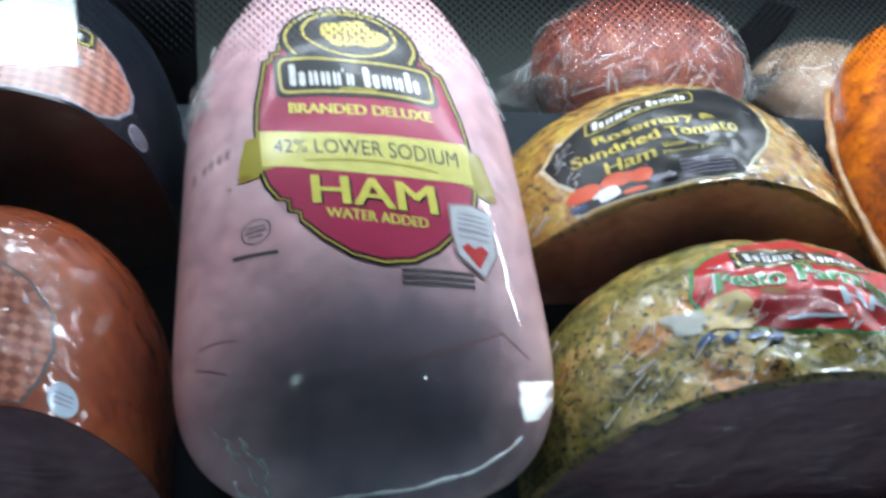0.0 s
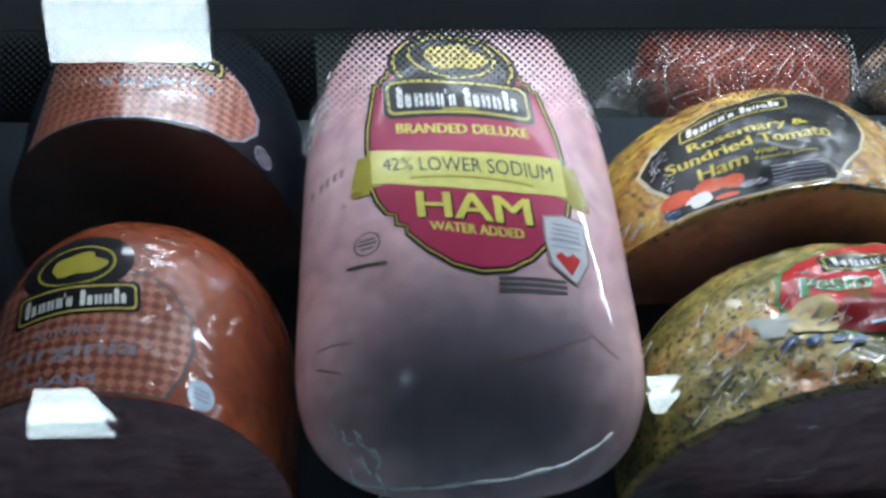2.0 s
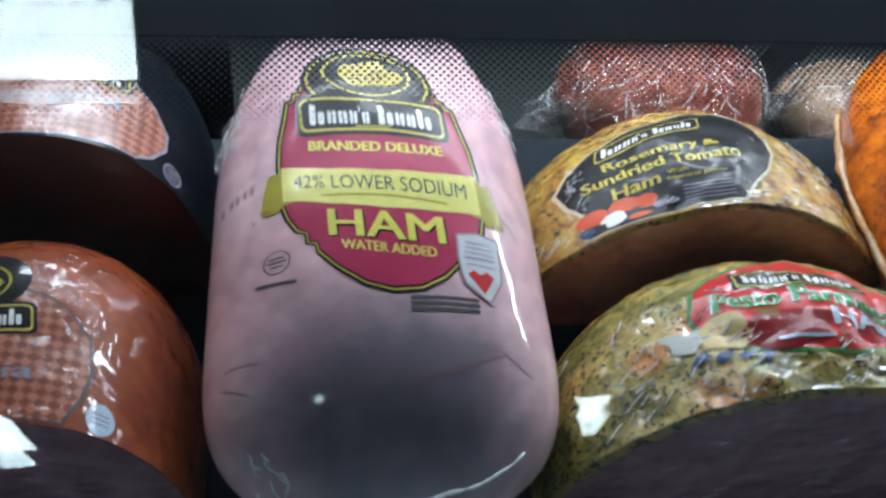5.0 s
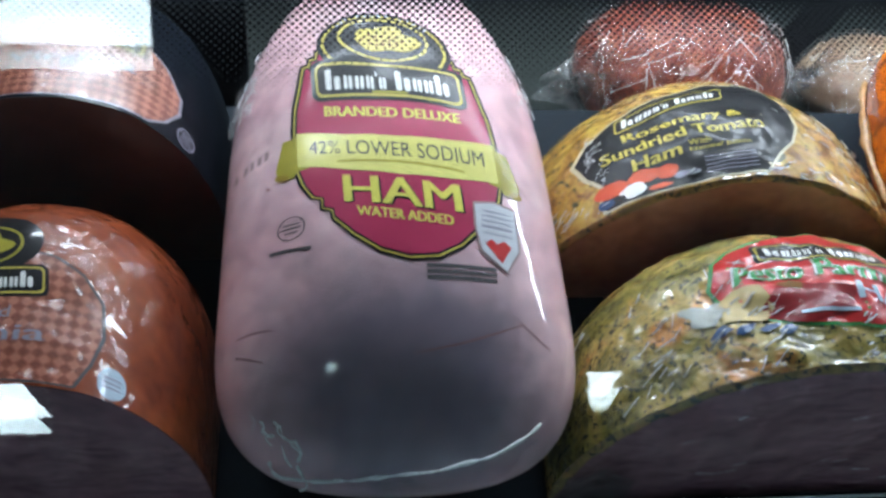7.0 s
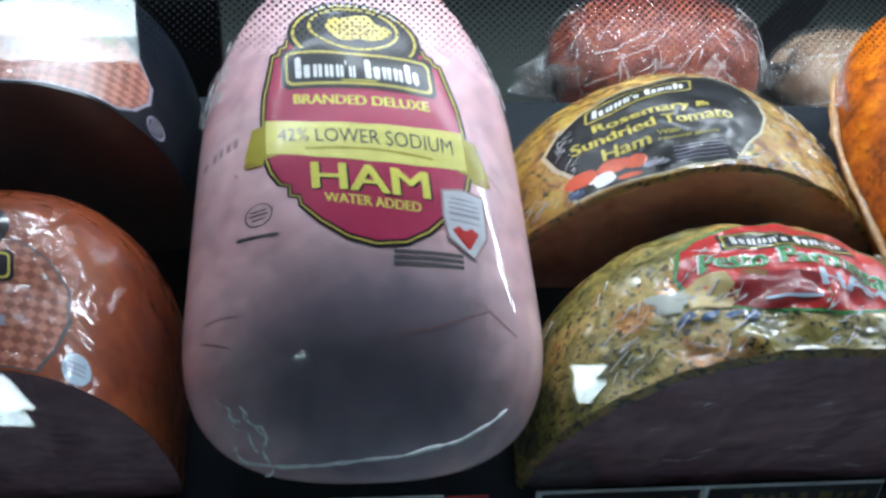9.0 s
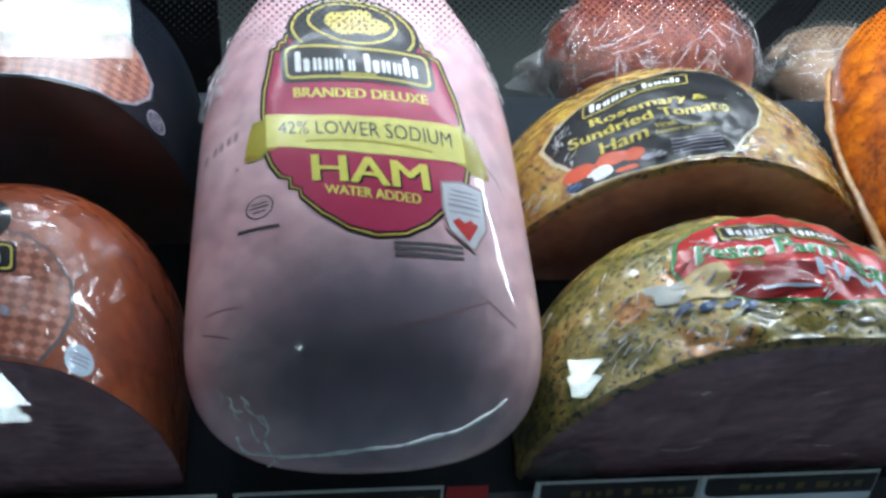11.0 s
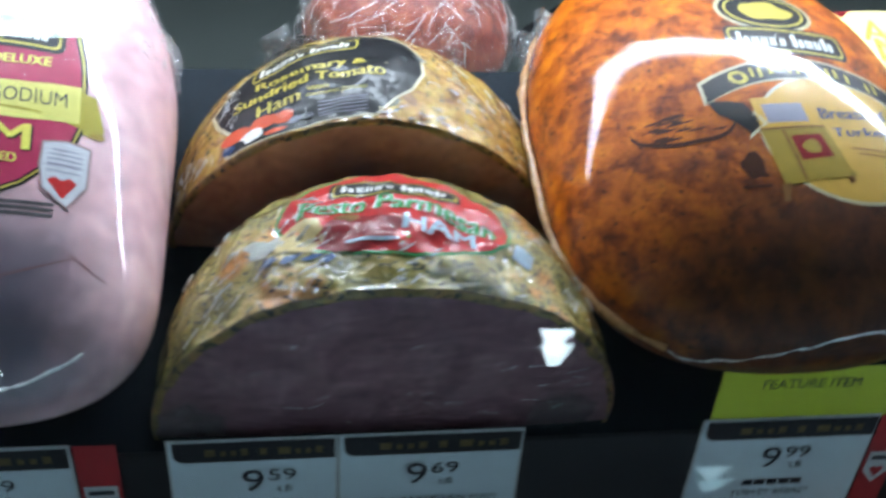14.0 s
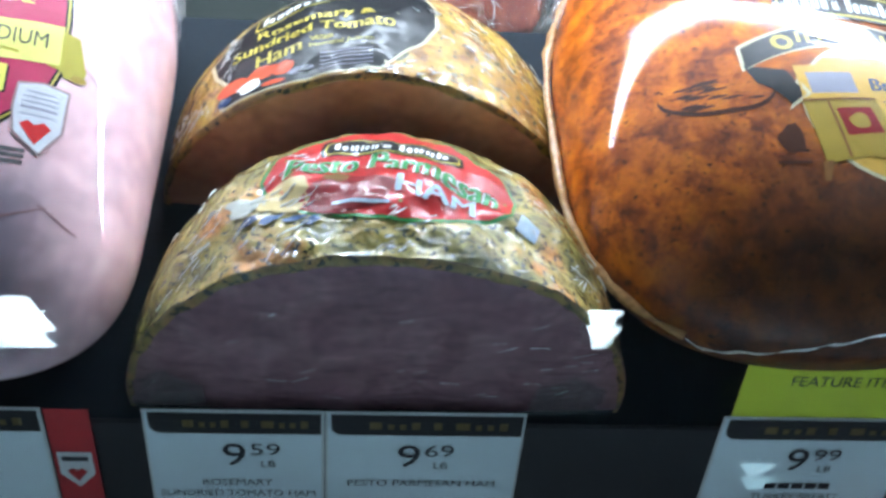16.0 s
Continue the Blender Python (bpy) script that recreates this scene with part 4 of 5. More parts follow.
drape("small_print", [rect(0.1960, 0.1465 + 0.0025 * k, 0.2230, 0.1472 + 0.0025 * k) for k in range(5)], "dusk", Q, rose, 4)

# turkey breast
T = Loaf(0.447, 0.121, 0.066, 0.066, 2.2, 0.002, 0.13, 2.6, 0.325, 0.16, 2.2, 0.010, 16, 12.0, (0.04, 14.0, 1.0), dome=(0.135, 2.0, 0.19, 2.2))
turkey = thing("turkey_breast", on_deck(T), "orange-brown roasted turkey breast sealed in glossy clear film", "turkey")
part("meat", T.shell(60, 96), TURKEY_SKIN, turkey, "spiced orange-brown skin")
crest(T, turkey, 0.4660, 0.2150, 0.0290, 0.0200)
drape("crest_line", [oval(0.4660, 0.2150, 0.0315, 0.0225)], "cream", T, turkey, 0)
plate(T, turkey, quad_place((0.4330, 0.1745), (0.5040, 0.1725), (0.5060, 0.1930), (0.4350, 0.1945)), 5)


def band(x0, x1, y0, y1, rise, k=14):
    up = [(x0 + (x1 - x0) * i / k, y1 + rise * (1 - (2 * i / k - 1) ** 2)) for i in range(k + 1)]
    dn = [(x0 + (x1 - x0) * i / k, y0 + rise * (1 - (2 * i / k - 1) ** 2)) for i in range(k, -1, -1)]
    return up + dn


drape("panel_edge", [oval(0.4800, 0.1060, 0.0500, 0.0470, 40)], "cream", T, turkey, 0)
drape("panel", [oval(0.4800, 0.1060, 0.0480, 0.0450, 40)], "wheat", T, turkey, 1, label="yellow printed panel")
drape("band_edge", [band(0.4050, 0.5330, 0.1290, 0.1470, 0.0200)], "cream", T, turkey, 2)
drape("band", [band(0.4070, 0.5310, 0.1305, 0.1455, 0.0200)], "black", T, turkey, 3, label="black arched band")
for k in range(8):                        # plain rounded marks in place of the band's lettering
    x = 0.4290 + 0.0118 * k
    y = 0.1380 + 0.0200 * (1 - (2 * (x - 0.407) / 0.124 - 1) ** 2)
    size = 0.0058 if k == 0 else 0.0040
    if k:
        drape("band_mark", [rect(x - 0.0036, y - 0.004, x - 0.0018, y + 0.004), rect(x + 0.0014, y - 0.004, x + 0.0032, y + 0.004)][:1 + k % 2], "gold", T, turkey, 5)
    else:
        drape("band_mark", [oval(x, y, size, size * 0.95, 14)], "gold", T, turkey, 5)
        drape("band_mark_core", [oval(x, y, size * 0.55, size * 0.55, 12)], "black", T, turkey, 6)
drape("arrow_print", [[(0.4060, 0.1330), (0.4260, 0.1290), (0.4330, 0.1130), (0.4250, 0.1060), (0.4180, 0.1150), (0.4100, 0.1210)]], "black", T, turkey, 2)
drape("arrow_line", [[(0.4300, 0.1230), (0.4360, 0.1130), (0.4230, 0.1020), (0.4245, 0.1055), (0.4335, 0.1130), (0.4290, 0.1200)]], "cream", T, turkey, 4)
drape("stove_back", [[(0.4300, 0.1320), (0.4620, 0.1340), (0.4650, 0.1130), (0.4310, 0.1090)]], "wheat", T, turkey, 4)
drape("stove_plate", [[(0.4350, 0.1270), (0.4590, 0.1290), (0.4600, 0.1150), (0.4360, 0.1130)]], "dusk", T, turkey, 5)
drape("stove_body", [[(0.4300, 0.1085), (0.4680, 0.1120), (0.4760, 0.0790), (0.4360, 0.0700)]], "straw", T, turkey, 4)
drape("stove_oven", [[(0.4460, 0.1040), (0.4640, 0.1060), (0.4680, 0.0900), (0.4490, 0.0870)]], "wine", T, turkey, 5)
drape("stove_roast", [oval(0.4570, 0.0965, 0.0055, 0.0045, 16, 0.3)], "straw", T, turkey, 6)
drape("stove_door", [[(0.4500, 0.0850), (0.4700, 0.0880), (0.4790, 0.0780), (0.4600, 0.0740)]], "straw", T, turkey, 6)
drape("stove_leg", [[(0.4340, 0.0710), (0.4395, 0.0720), (0.4365, 0.0610), (0.4335, 0.0605)]], "brown", T, turkey, 5)
drape("stove_leg", [[(0.4720, 0.0790), (0.4760, 0.0800), (0.4760, 0.0730), (0.4730, 0.0725)]], "brown", T, turkey, 5)
drape("stove_lines", [[(0.4300, 0.1075), (0.4680, 0.1110), (0.4680, 0.1125), (0.4300, 0.1090)], [(0.4420, 0.1080), (0.4435, 0.1080), (0.4490, 0.0740), (0.4475, 0.0735)]], "brown", T, turkey, 7)
lettering("lettering", "Breast of", quad_place((0.4680, 0.1175), (0.5110, 0.1210), (0.5110, 0.1300), (0.4680, 0.1260)), "navy", T, turkey, 4, 0.0003)
lettering("lettering", "Turkey", quad_place((0.4720, 0.1025), (0.5090, 0.1060), (0.5090, 0.1150), (0.4720, 0.1110)), "navy", T, turkey, 4, 0.0003)
drape("small_print", [rect(0.480, 0.0960, 0.505, 0.0972), rect(0.483, 0.0925, 0.503, 0.0936)], "brown", T, turkey, 4)
drape("oval_print", [oval(0.3920, 0.1150, 0.0280, 0.0125, 30, 0.1)], "char", T, turkey, 0)
drape("oval_field", [oval(0.3920, 0.1168, 0.0272, 0.0112, 30, 0.1)], TURKEY_SKIN, T, turkey, 1)
grain = random.Random(8)
drape("oval_streaks", [oval(0.392 + q[0], 0.1165 + q[1], q[2], 0.0009, 10, 0.3, k, 0.12) for k, q in enumerate([(grain.uniform(-0.017, 0.017), -0.0085 + 0.0012 * j, grain.uniform(0.003, 0.008)) for j in range(15)])], "char", T, turkey, 2)
drape("figure_print", [oval(0.4220, 0.0840, 0.0070, 0.0080, 18, 0.4), rect(0.4130, 0.0700, 0.4290, 0.0715)], "char", T, turkey, 0)
drape("badge", [[(0.5150, 0.1080), (0.5270, 0.1090), (0.5290, 0.0860), (0.5230, 0.0760), (0.5150, 0.0840)]], "white", T, turkey, 4)
drape("badge_bars", [rect(0.517, 0.1010, 0.526, 0.1040), rect(0.517, 0.0950, 0.526, 0.0975)], "navy", T, turkey, 5)
drape("badge_heart", [[(0.5180, 0.0890), (0.5200, 0.0910), (0.5220, 0.0893), (0.5240, 0.0910), (0.5260, 0.0890), (0.5222, 0.0815)]], "red", T, turkey, 5)
# film seam round the side and along the front
side = [T.point(0.015 + 0.0075 * k, math.radians(183)) - T.base for k in range(34)]
part("film_seam", ruffle(side, (-0.9, 0, 0.25), 0.0055, 0.0016, 4, 3.0), FOLD, turkey, "clear sealed film edge along the side")
part("seam_bead", tube(creased([q + Vector((-0.003, 0, 0.001)) for q in side], 0.0012, 2.0), 0.0026, 8, 0.8), DULL_SEAM, turkey, "amber sealed film lip")
arc = smooth_line([(0.375, 0.016, 0.060), (0.388, 0.009, 0.0616), (0.4155, 0.000, 0.0773), (0.442, -0.0005, 0.0866), (0.470, 0.004, 0.0917), (0.504, 0.0085, 0.083), (0.525, 0.020, 0.088)])
part("film_seam", tube([q - T.base for q in creased(arc, 0.0016, 7.0)], 0.0005, 6, 1.6), SEAM_GLINT, turkey, "shiny sealed film edge")
pts = [T.point(0.215 + 0.01 * k, math.radians(172)) - T.base for k in range(7)]
part("film_ruffle", ruffle(pts, (-0.8, 0.1, 0.5), 0.014, 0.006, 8, 11.0), FOLD, turkey, "crumpled clear film tuft")

# smoked half ham and the one behind it
V = Loaf(-0.145, 0.080, 0.0, 0.126, 2.2, 0.012, 0, 2, 0.150, 0.09, 2.6, 0.02, 20, 15.0, (0.16, 30.0, 0.45))
smoked = thing("half_ham", on_deck(V), "smoked brown half ham, cut face forward, checked label", "ham", "half hams on the deck")
part("crust", V.shell(40, 80, True), SMOKED_SKIN, smoked, "smooth smoked skin")
part("cut_face", V.cut(), PINK_CUT, smoked, "dull pink cut face under film")
VL = [(-0.2000, 0.0140), (-0.1120, 0.0140), (-0.1070, 0.0260), (-0.1040, 0.0400), (-0.1060, 0.0560), (-0.1150, 0.0680), (-0.1270, 0.0760), (-0.1500, 0.0800), (-0.1950, 0.0760)]
drape("label_edge", [[(-0.15 + (x + 0.15) * 1.03, max(0.0128, 0.046 + (y - 0.046) * 1.03)) for x, y in VL]], "grey", V, smoked, 0)
drape("label_field", [VL], NET, V, smoked, 1, label="brown checked label")
drape("crest_ground", [oval(-0.1600, 0.0830, 0.0270, 0.0200)], "black", V, smoked, 2)
drape("crest_ring", [oval(-0.1600, 0.0820, 0.0190, 0.0130)], "olive", V, smoked, 3)
drape("crest_centre", [oval(-0.1600, 0.0820, 0.0178, 0.0118)], "black", V, smoked, 4)
drape("crest_shape", [oval(-0.1600, 0.0820, 0.0120, 0.0080, 30, 0.45, 4.0)], "olive", V, smoked, 5)
plate(V, smoked, quad_place((-0.1830, 0.0530), (-0.1280, 0.0560), (-0.1300, 0.0690), (-0.1840, 0.0670)), 4)
lettering("lettering", "Smoked", quad_place((-0.1720, 0.0410), (-0.1400, 0.0430), (-0.1400, 0.0490), (-0.1720, 0.0470)), "dusk", V, smoked, 3)
lettering("lettering", "Virginia", quad_place((-0.1860, 0.0270), (-0.1250, 0.0300), (-0.1250, 0.0400), (-0.1860, 0.0370)), "dusk", V, smoked, 3, 0.0003)
lettering("lettering", "HAM", quad_place((-0.1720, 0.0165), (-0.1410, 0.0170), (-0.1410, 0.0225), (-0.1720, 0.0220)), "dusk", V, smoked, 3, 0.0003)
drape("seal_field", [oval(-0.0985, 0.0200, 0.0050, 0.0075)], "sky", V, smoked, 1)
drape("seal_bars", [rect(-0.1015, 0.0175 + 0.0022 * k, -0.0955, 0.0185 + 0.0022 * k) for k in range(3)], "dusk", V, smoked, 2)

W = Loaf(-0.150, 0.085, 0.0, 0.130, 2.3, 0.170, 0, 2, 0.320, 0.10, 2.4, 0.02, 20, 18.0, (0.2, 30.0, 0.4))
dark = thing("half_ham", on_deck(W), "half ham in dark wrapper with an orange checked label", "ham", "half hams on the deck")
part("crust", W.shell(40, 80, True), DARK_WRAP, dark, "dark glossy wrapper")
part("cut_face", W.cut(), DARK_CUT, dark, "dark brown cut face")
WL = [(-0.2050, 0.1730), (-0.1000, 0.1730), (-0.0930, 0.1800), (-0.0880, 0.1930), (-0.0880, 0.2050), (-0.0950, 0.2180), (-0.1070, 0.2280), (-0.1300, 0.2350), (-0.2000, 0.2350)]
drape("label_edge", [[(-0.15 + (x + 0.15) * 1.02, max(0.1715, 0.204 + (y - 0.204) * 1.025)) for x, y in WL]], "dusk", W, dark, 0)
drape("label_field", [WL], NET, W, dark, 1, label="orange checked label")
plate(W, dark, quad_place((-0.1600, 0.2190), (-0.1060, 0.2160), (-0.1060, 0.2270), (-0.1600, 0.2310)), 3)
lettering("lettering", "Virginia", quad_place((-0.1700, 0.1960), (-0.1080, 0.1980), (-0.1080, 0.2080), (-0.1700, 0.2060)), "dusk", W, dark, 3, 0.0003)
drape("seal_field", [oval(-0.0835, 0.1800, 0.0038, 0.0068)], "dusk", W, dark, 1)
drape("seal_core", [oval(-0.0835, 0.1800, 0.0031, 0.0058)], "black", W, dark, 2)
drape("seal_bars", [rect(-0.0858, 0.1762 + 0.0022 * k, -0.0812, 0.1772 + 0.0022 * k) for k in range(4)], "dusk", W, dark, 3)


# ---- cling-wrapped pieces on the rear shelf ----
def rear_piece(x, y, a, b, h, mat, label, seed, tail):
    t = thing("wrapped_meat", pose(x, y, 0.928), label, "deli meat", "wrapped meats on the rear shelf")
    for name, grow, m, amp in (("meat", 0.0, mat, 0.05), ("cling_film", 0.0035, CLING, 0.09)):
        bm = bmesh.new()
        bmesh.ops.create_icosphere(bm, subdivisions=5, radius=1)
        for v in bm.verts:
            d = v.co.normalized()
            k = 1 + amp * noise.noise(d * 3 + Vector((seed, 0, 0))) + (0.02 * noise.noise(d * 14 + Vector((0, seed, 0))) if grow else 0)
            q = Vector((d.x * (a + grow) * k, d.y * (b + grow) * k, h / 2 + d.z * (h / 2 + grow) * k))
            q.z = max(q.z, 0.0005 if grow == 0 else 0.0)
            v.co = q
        part(name, bm, m, t, "crumpled clear cling film" if grow else "")
    for k in range(tail):
        ang = math.pi * (0.86 + 0.09 * k)
        pts = [(a * 0.92 * math.cos(ang + 0.07 * j), b * 0.9 * math.sin(ang + 0.07 * j) - 0.01, 0.012 + 0.012 * k + 0.006 * j) for j in range(8)]
        part("film_tail", ruffle(pts, (-0.9, -0.1, 0.25), 0.045, 0.016, 14, seed + k), FOLD, t, "crumpled film tail")
    rnd = random.Random(seed)
    bm = bmesh.new()
    for k in range(90):                  # drawn folds of the film, mostly upright, their glints painted white
        ang, low = rnd.uniform(math.pi * 0.92, math.pi * 2.08), rnd.uniform(-0.6, 0.75)
        turn, size = rnd.gauss(0.2, 0.7), rnd.uniform(0.08, 0.35)
        pts = []
        for j in range(6):
            e = min(1.45, low + size * j / 5)
            w = ang + turn * size * j / 5
            d = Vector((math.cos(e) * math.cos(w), math.cos(e) * math.sin(w), math.sin(e)))
            pts.append(Vector((d.x * (a + 0.006), d.y * (b + 0.006), max(0.001, h / 2 + d.z * (h / 2 + 0.006)))))
        one = tube(creased(pts, 0.0022, seed + k), rnd.uniform(0.0001, 0.00028), 4, 1.2)
        me = bpy.data.meshes.new("fold")
        one.to_mesh(me)
        one.free()
        bm.from_mesh(me)
        bpy.data.meshes.remove(me)
    part("film_folds", bm, SEAM_GLINT, t, "drawn folds of cling film with painted white glints")
    return t


rear_piece(0.270, 0.385, 0.084, 0.070, 0.118, RED_CURED, "red-brown cured meat piece in crumpled cling film", 3.0, 4)
rear_piece(0.458, 0.410, 0.070, 0.060, 0.075, PALE_CURED, "pale meat piece in milky crumpled cling film", 21.0, 3)
tie = thing("shelf_divider", pose(0.47, 0.585, 0.9285, 0, 0, -38), "black divider strip on the rear shelf", "divider")
part("strip", box(-0.017, 0.017, -0.12, 0.14, 0, 0.012, 0.002), DULL_BLACK, tie, "", False)

def flat_letters(name, text, x0, y0, w, h, z, mat, parent, turn=0.0):
    co, faces = letters(text)
    bm = bmesh.new()
    c, s = math.cos(turn), math.sin(turn)
    vs = [bm.verts.new((x0 + u * w * c - v * h * s, y0 + u * w * s + v * h * c, z)) for u, v in co]
    for f in faces:
        try:
            bm.faces.new([vs[k] for k in f])
        except ValueError:
            pass
    bm.normal_update()
    for f in bm.faces:
        if f.normal.z < 0:
            f.normal_flip()
    return part(name, bm, mat, parent, "", False)


# ---- yellow cheese loaf beside the turkey ----
C = Loaf(0.655, 0.103, 0.030, 0.030, 5.0, 0.025, 0.012, 3.0, 0.312, 0.012, 3.0, 0.01, 12, 25.0)
cheese = thing("cheese_loaf", on_deck(C), "pale yellow cheese loaf in printed film beside the turkey", "cheese")
part("cheese", C.shell(50, 96), YELLOW_BAG, cheese, "pale yellow film")
for k, ch in enumerate("AMERICAN"):
    x, q = 0.586 + 0.0045 * k, 0.272 - 0.023 * k
    lettering("lettering", ch, quad_place((x, q), (x + 0.019, q - 0.006), (x + 0.021, q + 0.018), (x + 0.002, q + 0.024)), "olive", C, cheese, 1, 0.0004)
drape("corner_print", [[(0.570, 0.311), (0.594, 0.311), (0.577, 0.297)]], "wine", C, cheese, 1)


# ---- price tags on the rail ----
TAG = pose(0, 0.0085, 0.915, 90)          # tag frame: x along the rail, y up, z toward the shopper


def tag_quad(name, pts, z, mat, parent, label=""):
    bm = bmesh.new()
    lo = [bm.verts.new((x, y, z - 0.0003)) for x, y in pts]
    hi = [bm.verts.new((x, y, z)) for x, y in pts]
    bm.faces.new(hi), bm.faces.new(list(reversed(lo)))
    for k in range(len(pts)):
        j = (k + 1) % len(pts)
        bm.faces.new((lo[k], lo[j], hi[j], hi[k]))
    bmesh.ops.recalc_face_normals(bm, faces=bm.faces[:])
    return part(name, bm, mat, parent, label, False)


def header_shape(x0, x1, y0, y1, r=0.006):
    return [(x0, y1), (x0, y0 + r)] + [(x0 + r - r * math.cos(a), y0 + r - r * math.sin(a)) for a in (0.4, 0.8, 1.2)] + [(x0 + r, y0), (x1, y0), (x1, y1)]


def price_tag(x0, x1, dollars, cents, lines, label, dx=0.0):
    t = thing("price_tag", TAG @ Matrix.Translation(((x0 + x1) / 2, 0, 0)), label, "price tag", "price tags on the rail")
    h, w = (x1 - x0) / 2, x1 - x0
    tag_quad("card", rect(-h, -0.076, h, 0), 0.0006, CARD_EDGE, t, "pale card with white border")
    tag_quad("face", rect(-h + 0.0015, -0.075, h - 0.0015, -0.0012), 0.0012, CARD, t, "pale blue face")
    header = tag_quad("header", header_shape(-h + 0.003, h - 0.0015, -0.0155, -0.0012), 0.0018, CARD_BLACK, t, "black header")
    for a, c in ((0.22, 0.30), (0.31, 0.36), (0.37, 0.42), (0.43, 0.49), (0.54, 0.60), (0.65, 0.74), (0.75, 0.80), (0.81, 0.86), (0.87, 0.93)):
        tag_quad("mark_bar", rect(-h + a * w, -0.0108, -h + (c - 0.02) * w, -0.0060 if a not in (0.31, 0.37, 0.75, 0.81) else -0.0074), 0.0022, CARD_GOLD, header)
    flat_letters("lettering", dollars, dx - 0.0065, -0.0385, 0.0115, 0.0165, 0.0024, CARD_INK, t)
    flat_letters("lettering", cents, dx + 0.0075, -0.0305, 0.0150, 0.0085, 0.0024, CARD_INK, t)
    flat_letters("lettering", "LB", dx + 0.0125, -0.0395, 0.0075, 0.0048, 0.0024, CARD_INK, t)
    for k, (text, wide) in enumerate(lines):
        y = -0.0535 - 0.0085 * k
        if text:
            flat_letters("lettering", text, -wide / 2, y, wide, 0.0048, 0.0024, CARD_INK, t)
        else:
            for q in range(5):
                tag_quad("print_bar", rect(-wide / 2 + wide * q / 5, y, -wide / 2 + wide * (q + 0.82) / 5, y + 0.0042), 0.0022, CARD_INK, t)
    return t


price_tag(-0.040, 0.066, "9", "79", [("", 0.050), ("HAM", 0.018)], "pale price tag reading 9.79 under the whole ham")
price_tag(0.114, 0.2035, "9", "59", [("ROSEMARY", 0.036), ("SUNDRIED TOMATO HAM", 0.080)], "pale price tag reading 9.59")
price_tag(0.204, 0.3055, "9", "69", [("PESTO PARMESAN HAM", 0.078)], "pale price tag reading 9.69", -0.007)
price_tag(0.408, 0.515, "9", "99", [("", 0.038), ("TURKEY BREAST", 0.050)], "pale price tag reading 9.99 under the turkey", -0.006)
edge = thing("price_tag", TAG @ Matrix.Translation((-0.100, 0, 0)), "pale price tag with black header, edge only seen", "price tag", "price tags on the rail")
tag_quad("card", rect(-0.052, -0.076, 0.052, 0), 0.0006, CARD_EDGE, edge)
tag_quad("face", rect(-0.050, -0.075, 0.0505, -0.0012), 0.0012, CARD, edge)
tag_quad("header", header_shape(-0.049, 0.0505, -0.0155, -0.0012), 0.0018, CARD_BLACK, edge)


def red_strip(x0, x1, label):
    t = thing("red_tag", TAG @ Matrix.Translation(((x0 + x1) / 2, 0, 0)), label, "tag", "red tags on the rail")
    h = (x1 - x0) / 2
    tag_quad("card", rect(-h, -0.074, h, 0.0), 0.0016, CARD_RED, t, "red card")
    badge = tag_quad("badge", [(-h * 0.8, -0.030), (h * 0.8, -0.030), (h * 0.8, -0.046), (0, -0.056), (-h * 0.8, -0.046)], 0.0022, CARD_EDGE, t, "white badge")
    tag_quad("badge_bar", rect(-h * 0.6, -0.036, h * 0.6, -0.033), 0.0026, CARD_INK, badge)
    tag_quad("badge_heart", [(-h * 0.45, -0.044), (-h * 0.22, -0.0415), (0, -0.0435), (h * 0.22, -0.0415), (h * 0.45, -0.044), (0, -0.051)], 0.0026, CARD_RED, badge)


red_strip(0.0675, 0.0890, "red tag with white heart badge")
red_strip(0.5155, 0.5350, "red tag with white heart badge beside the lime tag")
lime = thing("feature_tag", TAG @ Matrix.Translation((0.466, 0.002, -0.001)), "lime green tag reading feature item above a price tag", "tag")
tag_quad("card", rect(-0.054, -0.006, 0.054, 0.034), 0.0005, CARD_LIME, lime, "lime green card")
flat_letters("lettering", "FEATURE ITEM", -0.029, 0.0195, 0.058, 0.0068, 0.0009, CARD_INK, lime)

# ---- wrapped tray on the lower shelf ----
tray = thing("wrapped_tray", pose(0.545, 0.030, 0.75), "red and orange meat tray in shiny film on the lower shelf", "meat tray")
part("tray", box(-0.11, 0.11, -0.07, 0.07, 0, 0.02, 0.006), RAIL_BLACK, tray, "black tray", False)
b = bmesh.new()
bmesh.ops.create_icosphere(b, subdivisions=5, radius=1)
for v in b.verts:
    d = v.co.normalized()
    k = 1 + 0.12 * noise.noise(d * 4 + Vector((31, 0, 0))) + 0.05 * noise.noise(d * 15)
    v.co = Vector((d.x * 0.108 * k, d.y * 0.074 * k, 0.03 + max(-0.012, d.z * 0.034 * k)))
part("meat", b, TRAY_MEAT, tray, "red meat under shiny film")

# strip lamp over the lower shelf
low_data = bpy.data.lights.new("lower_strip_light", "AREA")
low_data.shape, low_data.size, low_data.size_y = "RECTANGLE", 1.3, 0.03
low_data.energy, low_data.color = 5.0, (1.0, 0.98, 0.95)
low = new("lower_strip_light", low_data)
low.matrix_world = look((0.45, 0.17, 0.89), (0.45, 0.09, 0.75))

# second and third trays beside the first
for dx, seed in ((0.235, 4.0), (0.47, 9.0)):
    copy_thing(tray, pose(0.545 + dx, 0.030, 0.75))


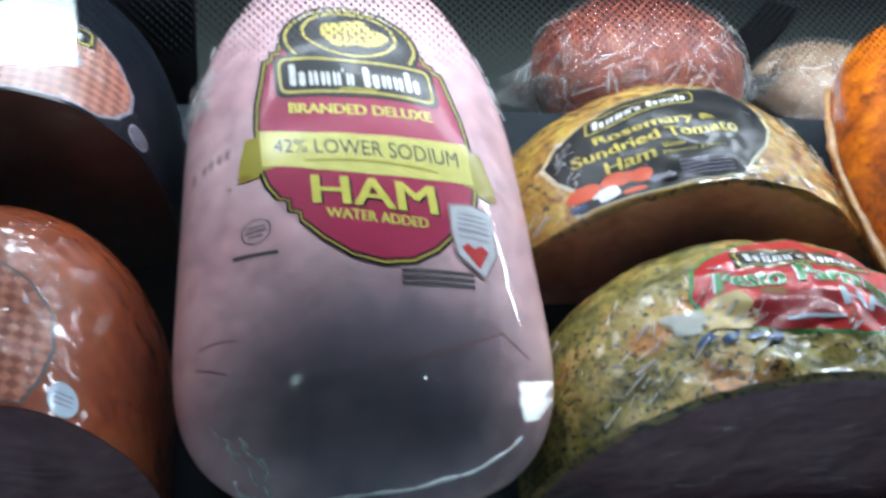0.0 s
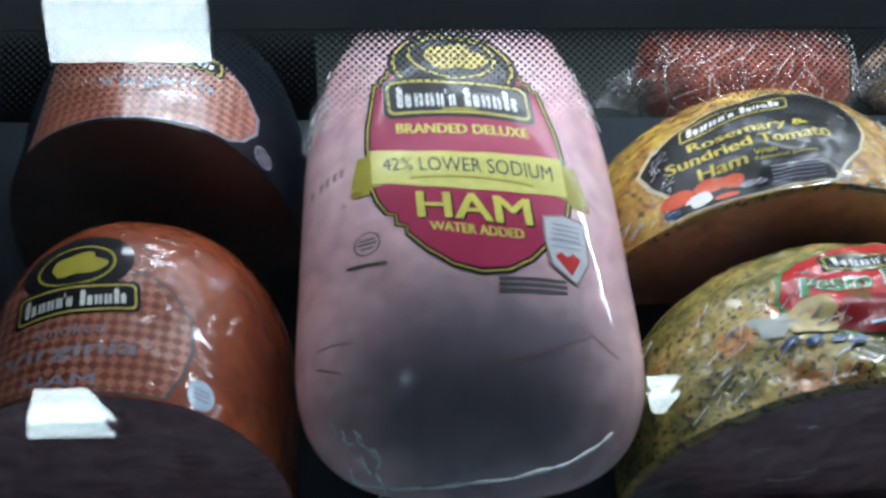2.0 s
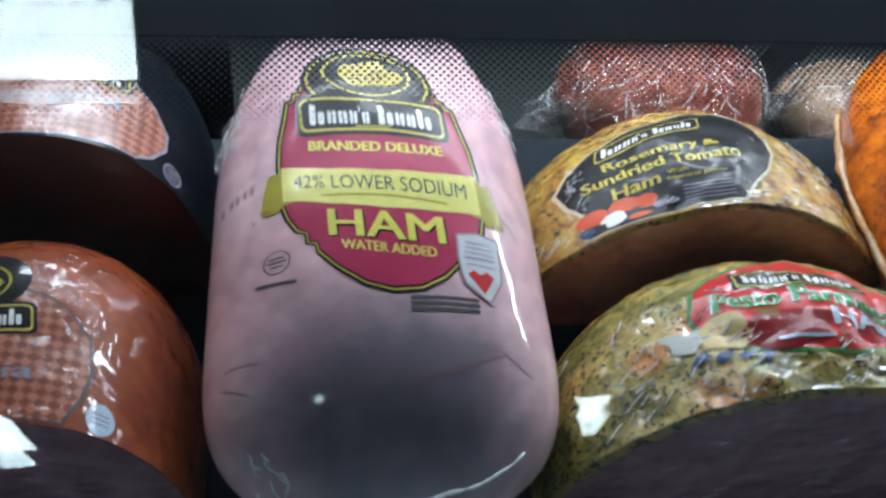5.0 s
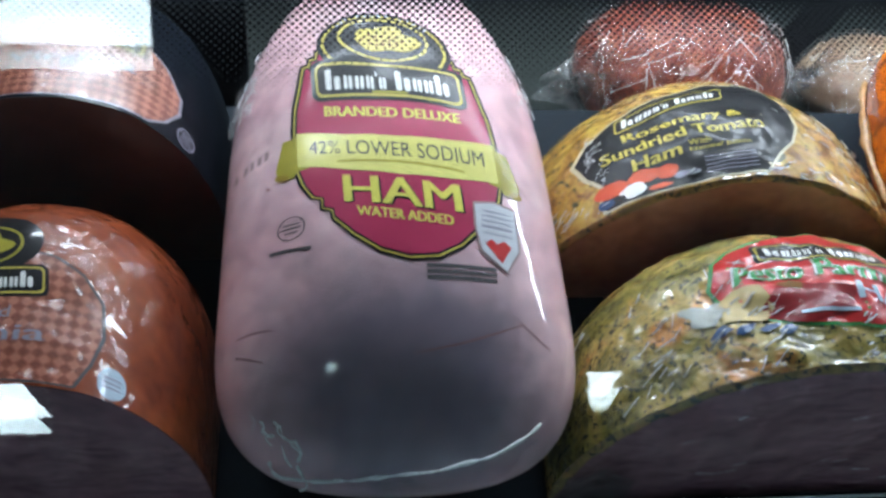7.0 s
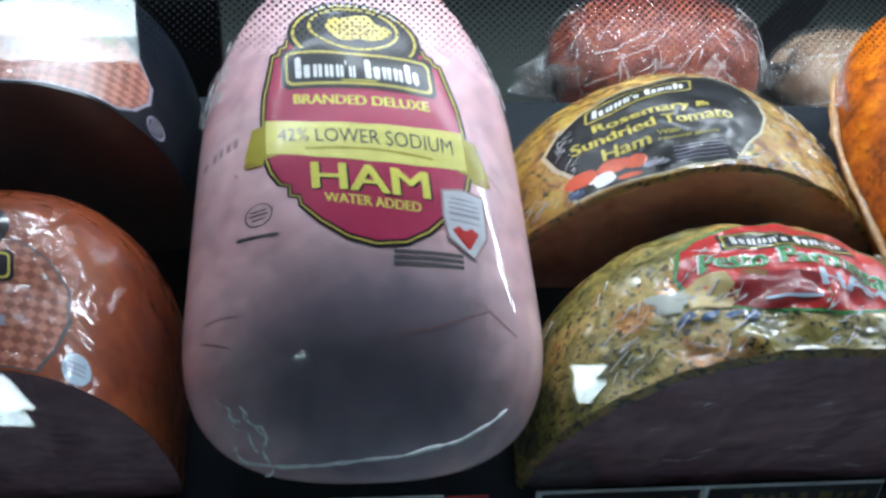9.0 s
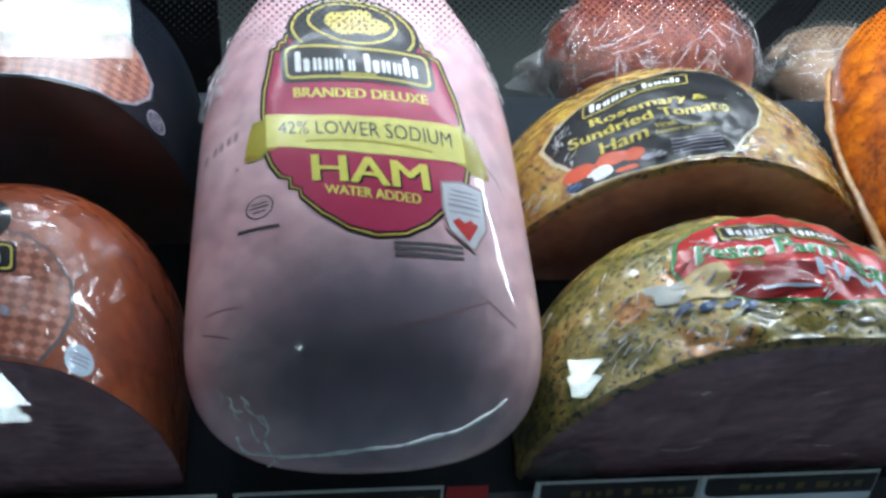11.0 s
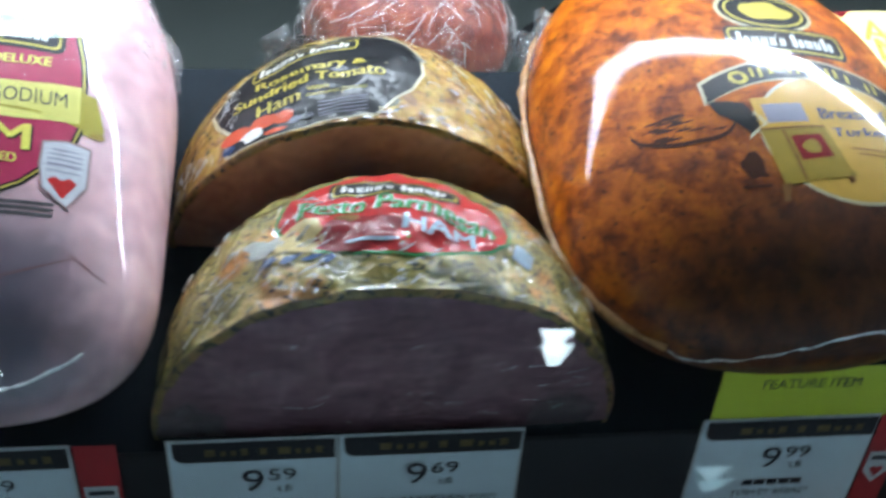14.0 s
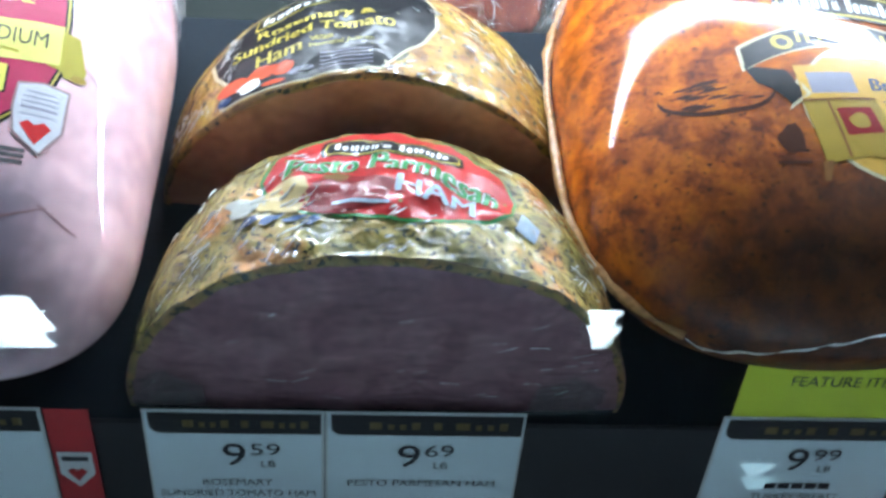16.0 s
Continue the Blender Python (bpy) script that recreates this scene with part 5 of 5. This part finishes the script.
# ---- fine creases of the clear film, as white tubes that paint in their glints ----
rnd = random.Random(5)
for k in range(30):                       # short creases on the sliced face, glints put in as white colour
    x, n = rnd.triangular(0.135, 0.340, 0.310), rnd.triangular(0.015, 0.10, 0.035)
    if ((x - P.cx) / P.a) ** 2 + (n / P.b) ** 2 > 0.8:
        continue
    c = [Vector((x, P.s0 - 0.0042, n)), Vector((x + rnd.uniform(0.003, 0.010), P.s0 - 0.0045, n + rnd.uniform(-0.001, 0.005)))]
    part("film_ridge", tube([q - P.base for q in creased(smooth_line(c, 6), 0.0010, k)], rnd.uniform(0.0001, 0.00026), 4, 1.2), SEAM_GLINT, pesto)


def film_creases(loaf, t, count, xs, ss, seed, lean, long, thin=1.0):
    """Short raised folds of the cling film over a crust, glints painted white, bunched here and there."""
    rnd = random.Random(seed)
    bm = bmesh.new()
    made = 0
    for _ in range(count * 6):
        if made >= count:
            break
        x, s = rnd.uniform(*xs), rnd.uniform(*ss)
        if noise.noise(Vector((x * 28, s * 28, seed))) < -0.05 or abs(x - loaf.cx) > loaf.a * 0.93:
            continue
        ang, size = lean + rnd.gauss(0, 0.35), rnd.uniform(0.4, 1.0) * long
        pts = []
        for k in range(7):
            u = (k / 6 - 0.5) * size
            q, w = x + u * math.cos(ang), s + u * math.sin(ang)
            if abs(q - loaf.cx) < loaf.a * 0.96 and loaf.s0 + 0.001 < w < loaf.s1 - 0.01:
                pts.append(loaf.over(q, w, 0.0012) - loaf.base)
        if len(pts) < 4:
            continue
        one = tube(creased(pts, 0.0009, seed + made), rnd.uniform(0.00018, 0.00042) * thin, 5, 1.2)
        me = bpy.data.meshes.new("crease")
        one.to_mesh(me)
        one.free()
        bm.from_mesh(me)
        bpy.data.meshes.remove(me)
        made += 1
    part("film_creases", bm, SEAM_GLINT, t, "raised folds of clear film with painted white glints")


film_creases(P, pesto, 46, (0.125, 0.200), (0.013, 0.080), 3, 0.75, 0.010)
film_creases(P, pesto, 26, (0.200, 0.330), (0.012, 0.034), 4, 0.5, 0.008)
film_creases(P, pesto, 14, (0.270, 0.335), (0.030, 0.080), 8, -0.6, 0.008)
film_creases(Q, rose, 16, (0.245, 0.300), (0.142, 0.200), 5, -0.5, 0.008)
film_creases(Q, rose, 14, (0.125, 0.300), (0.142, 0.150), 6, 0.2, 0.007)
film_creases(Q, rose, 70, (0.112, 0.150), (0.142, 0.200), 15, 0.9, 0.006, 0.6)
film_creases(Q, rose, 60, (0.262, 0.335), (0.142, 0.210), 16, -0.7, 0.006, 0.6)
film_creases(H, ham, 60, (-0.056, -0.046), (0.170, 0.250), 17, 1.2, 0.007, 0.8)
film_creases(H, ham, 40, (0.096, 0.108), (0.190, 0.250), 18, 1.9, 0.007, 0.8)
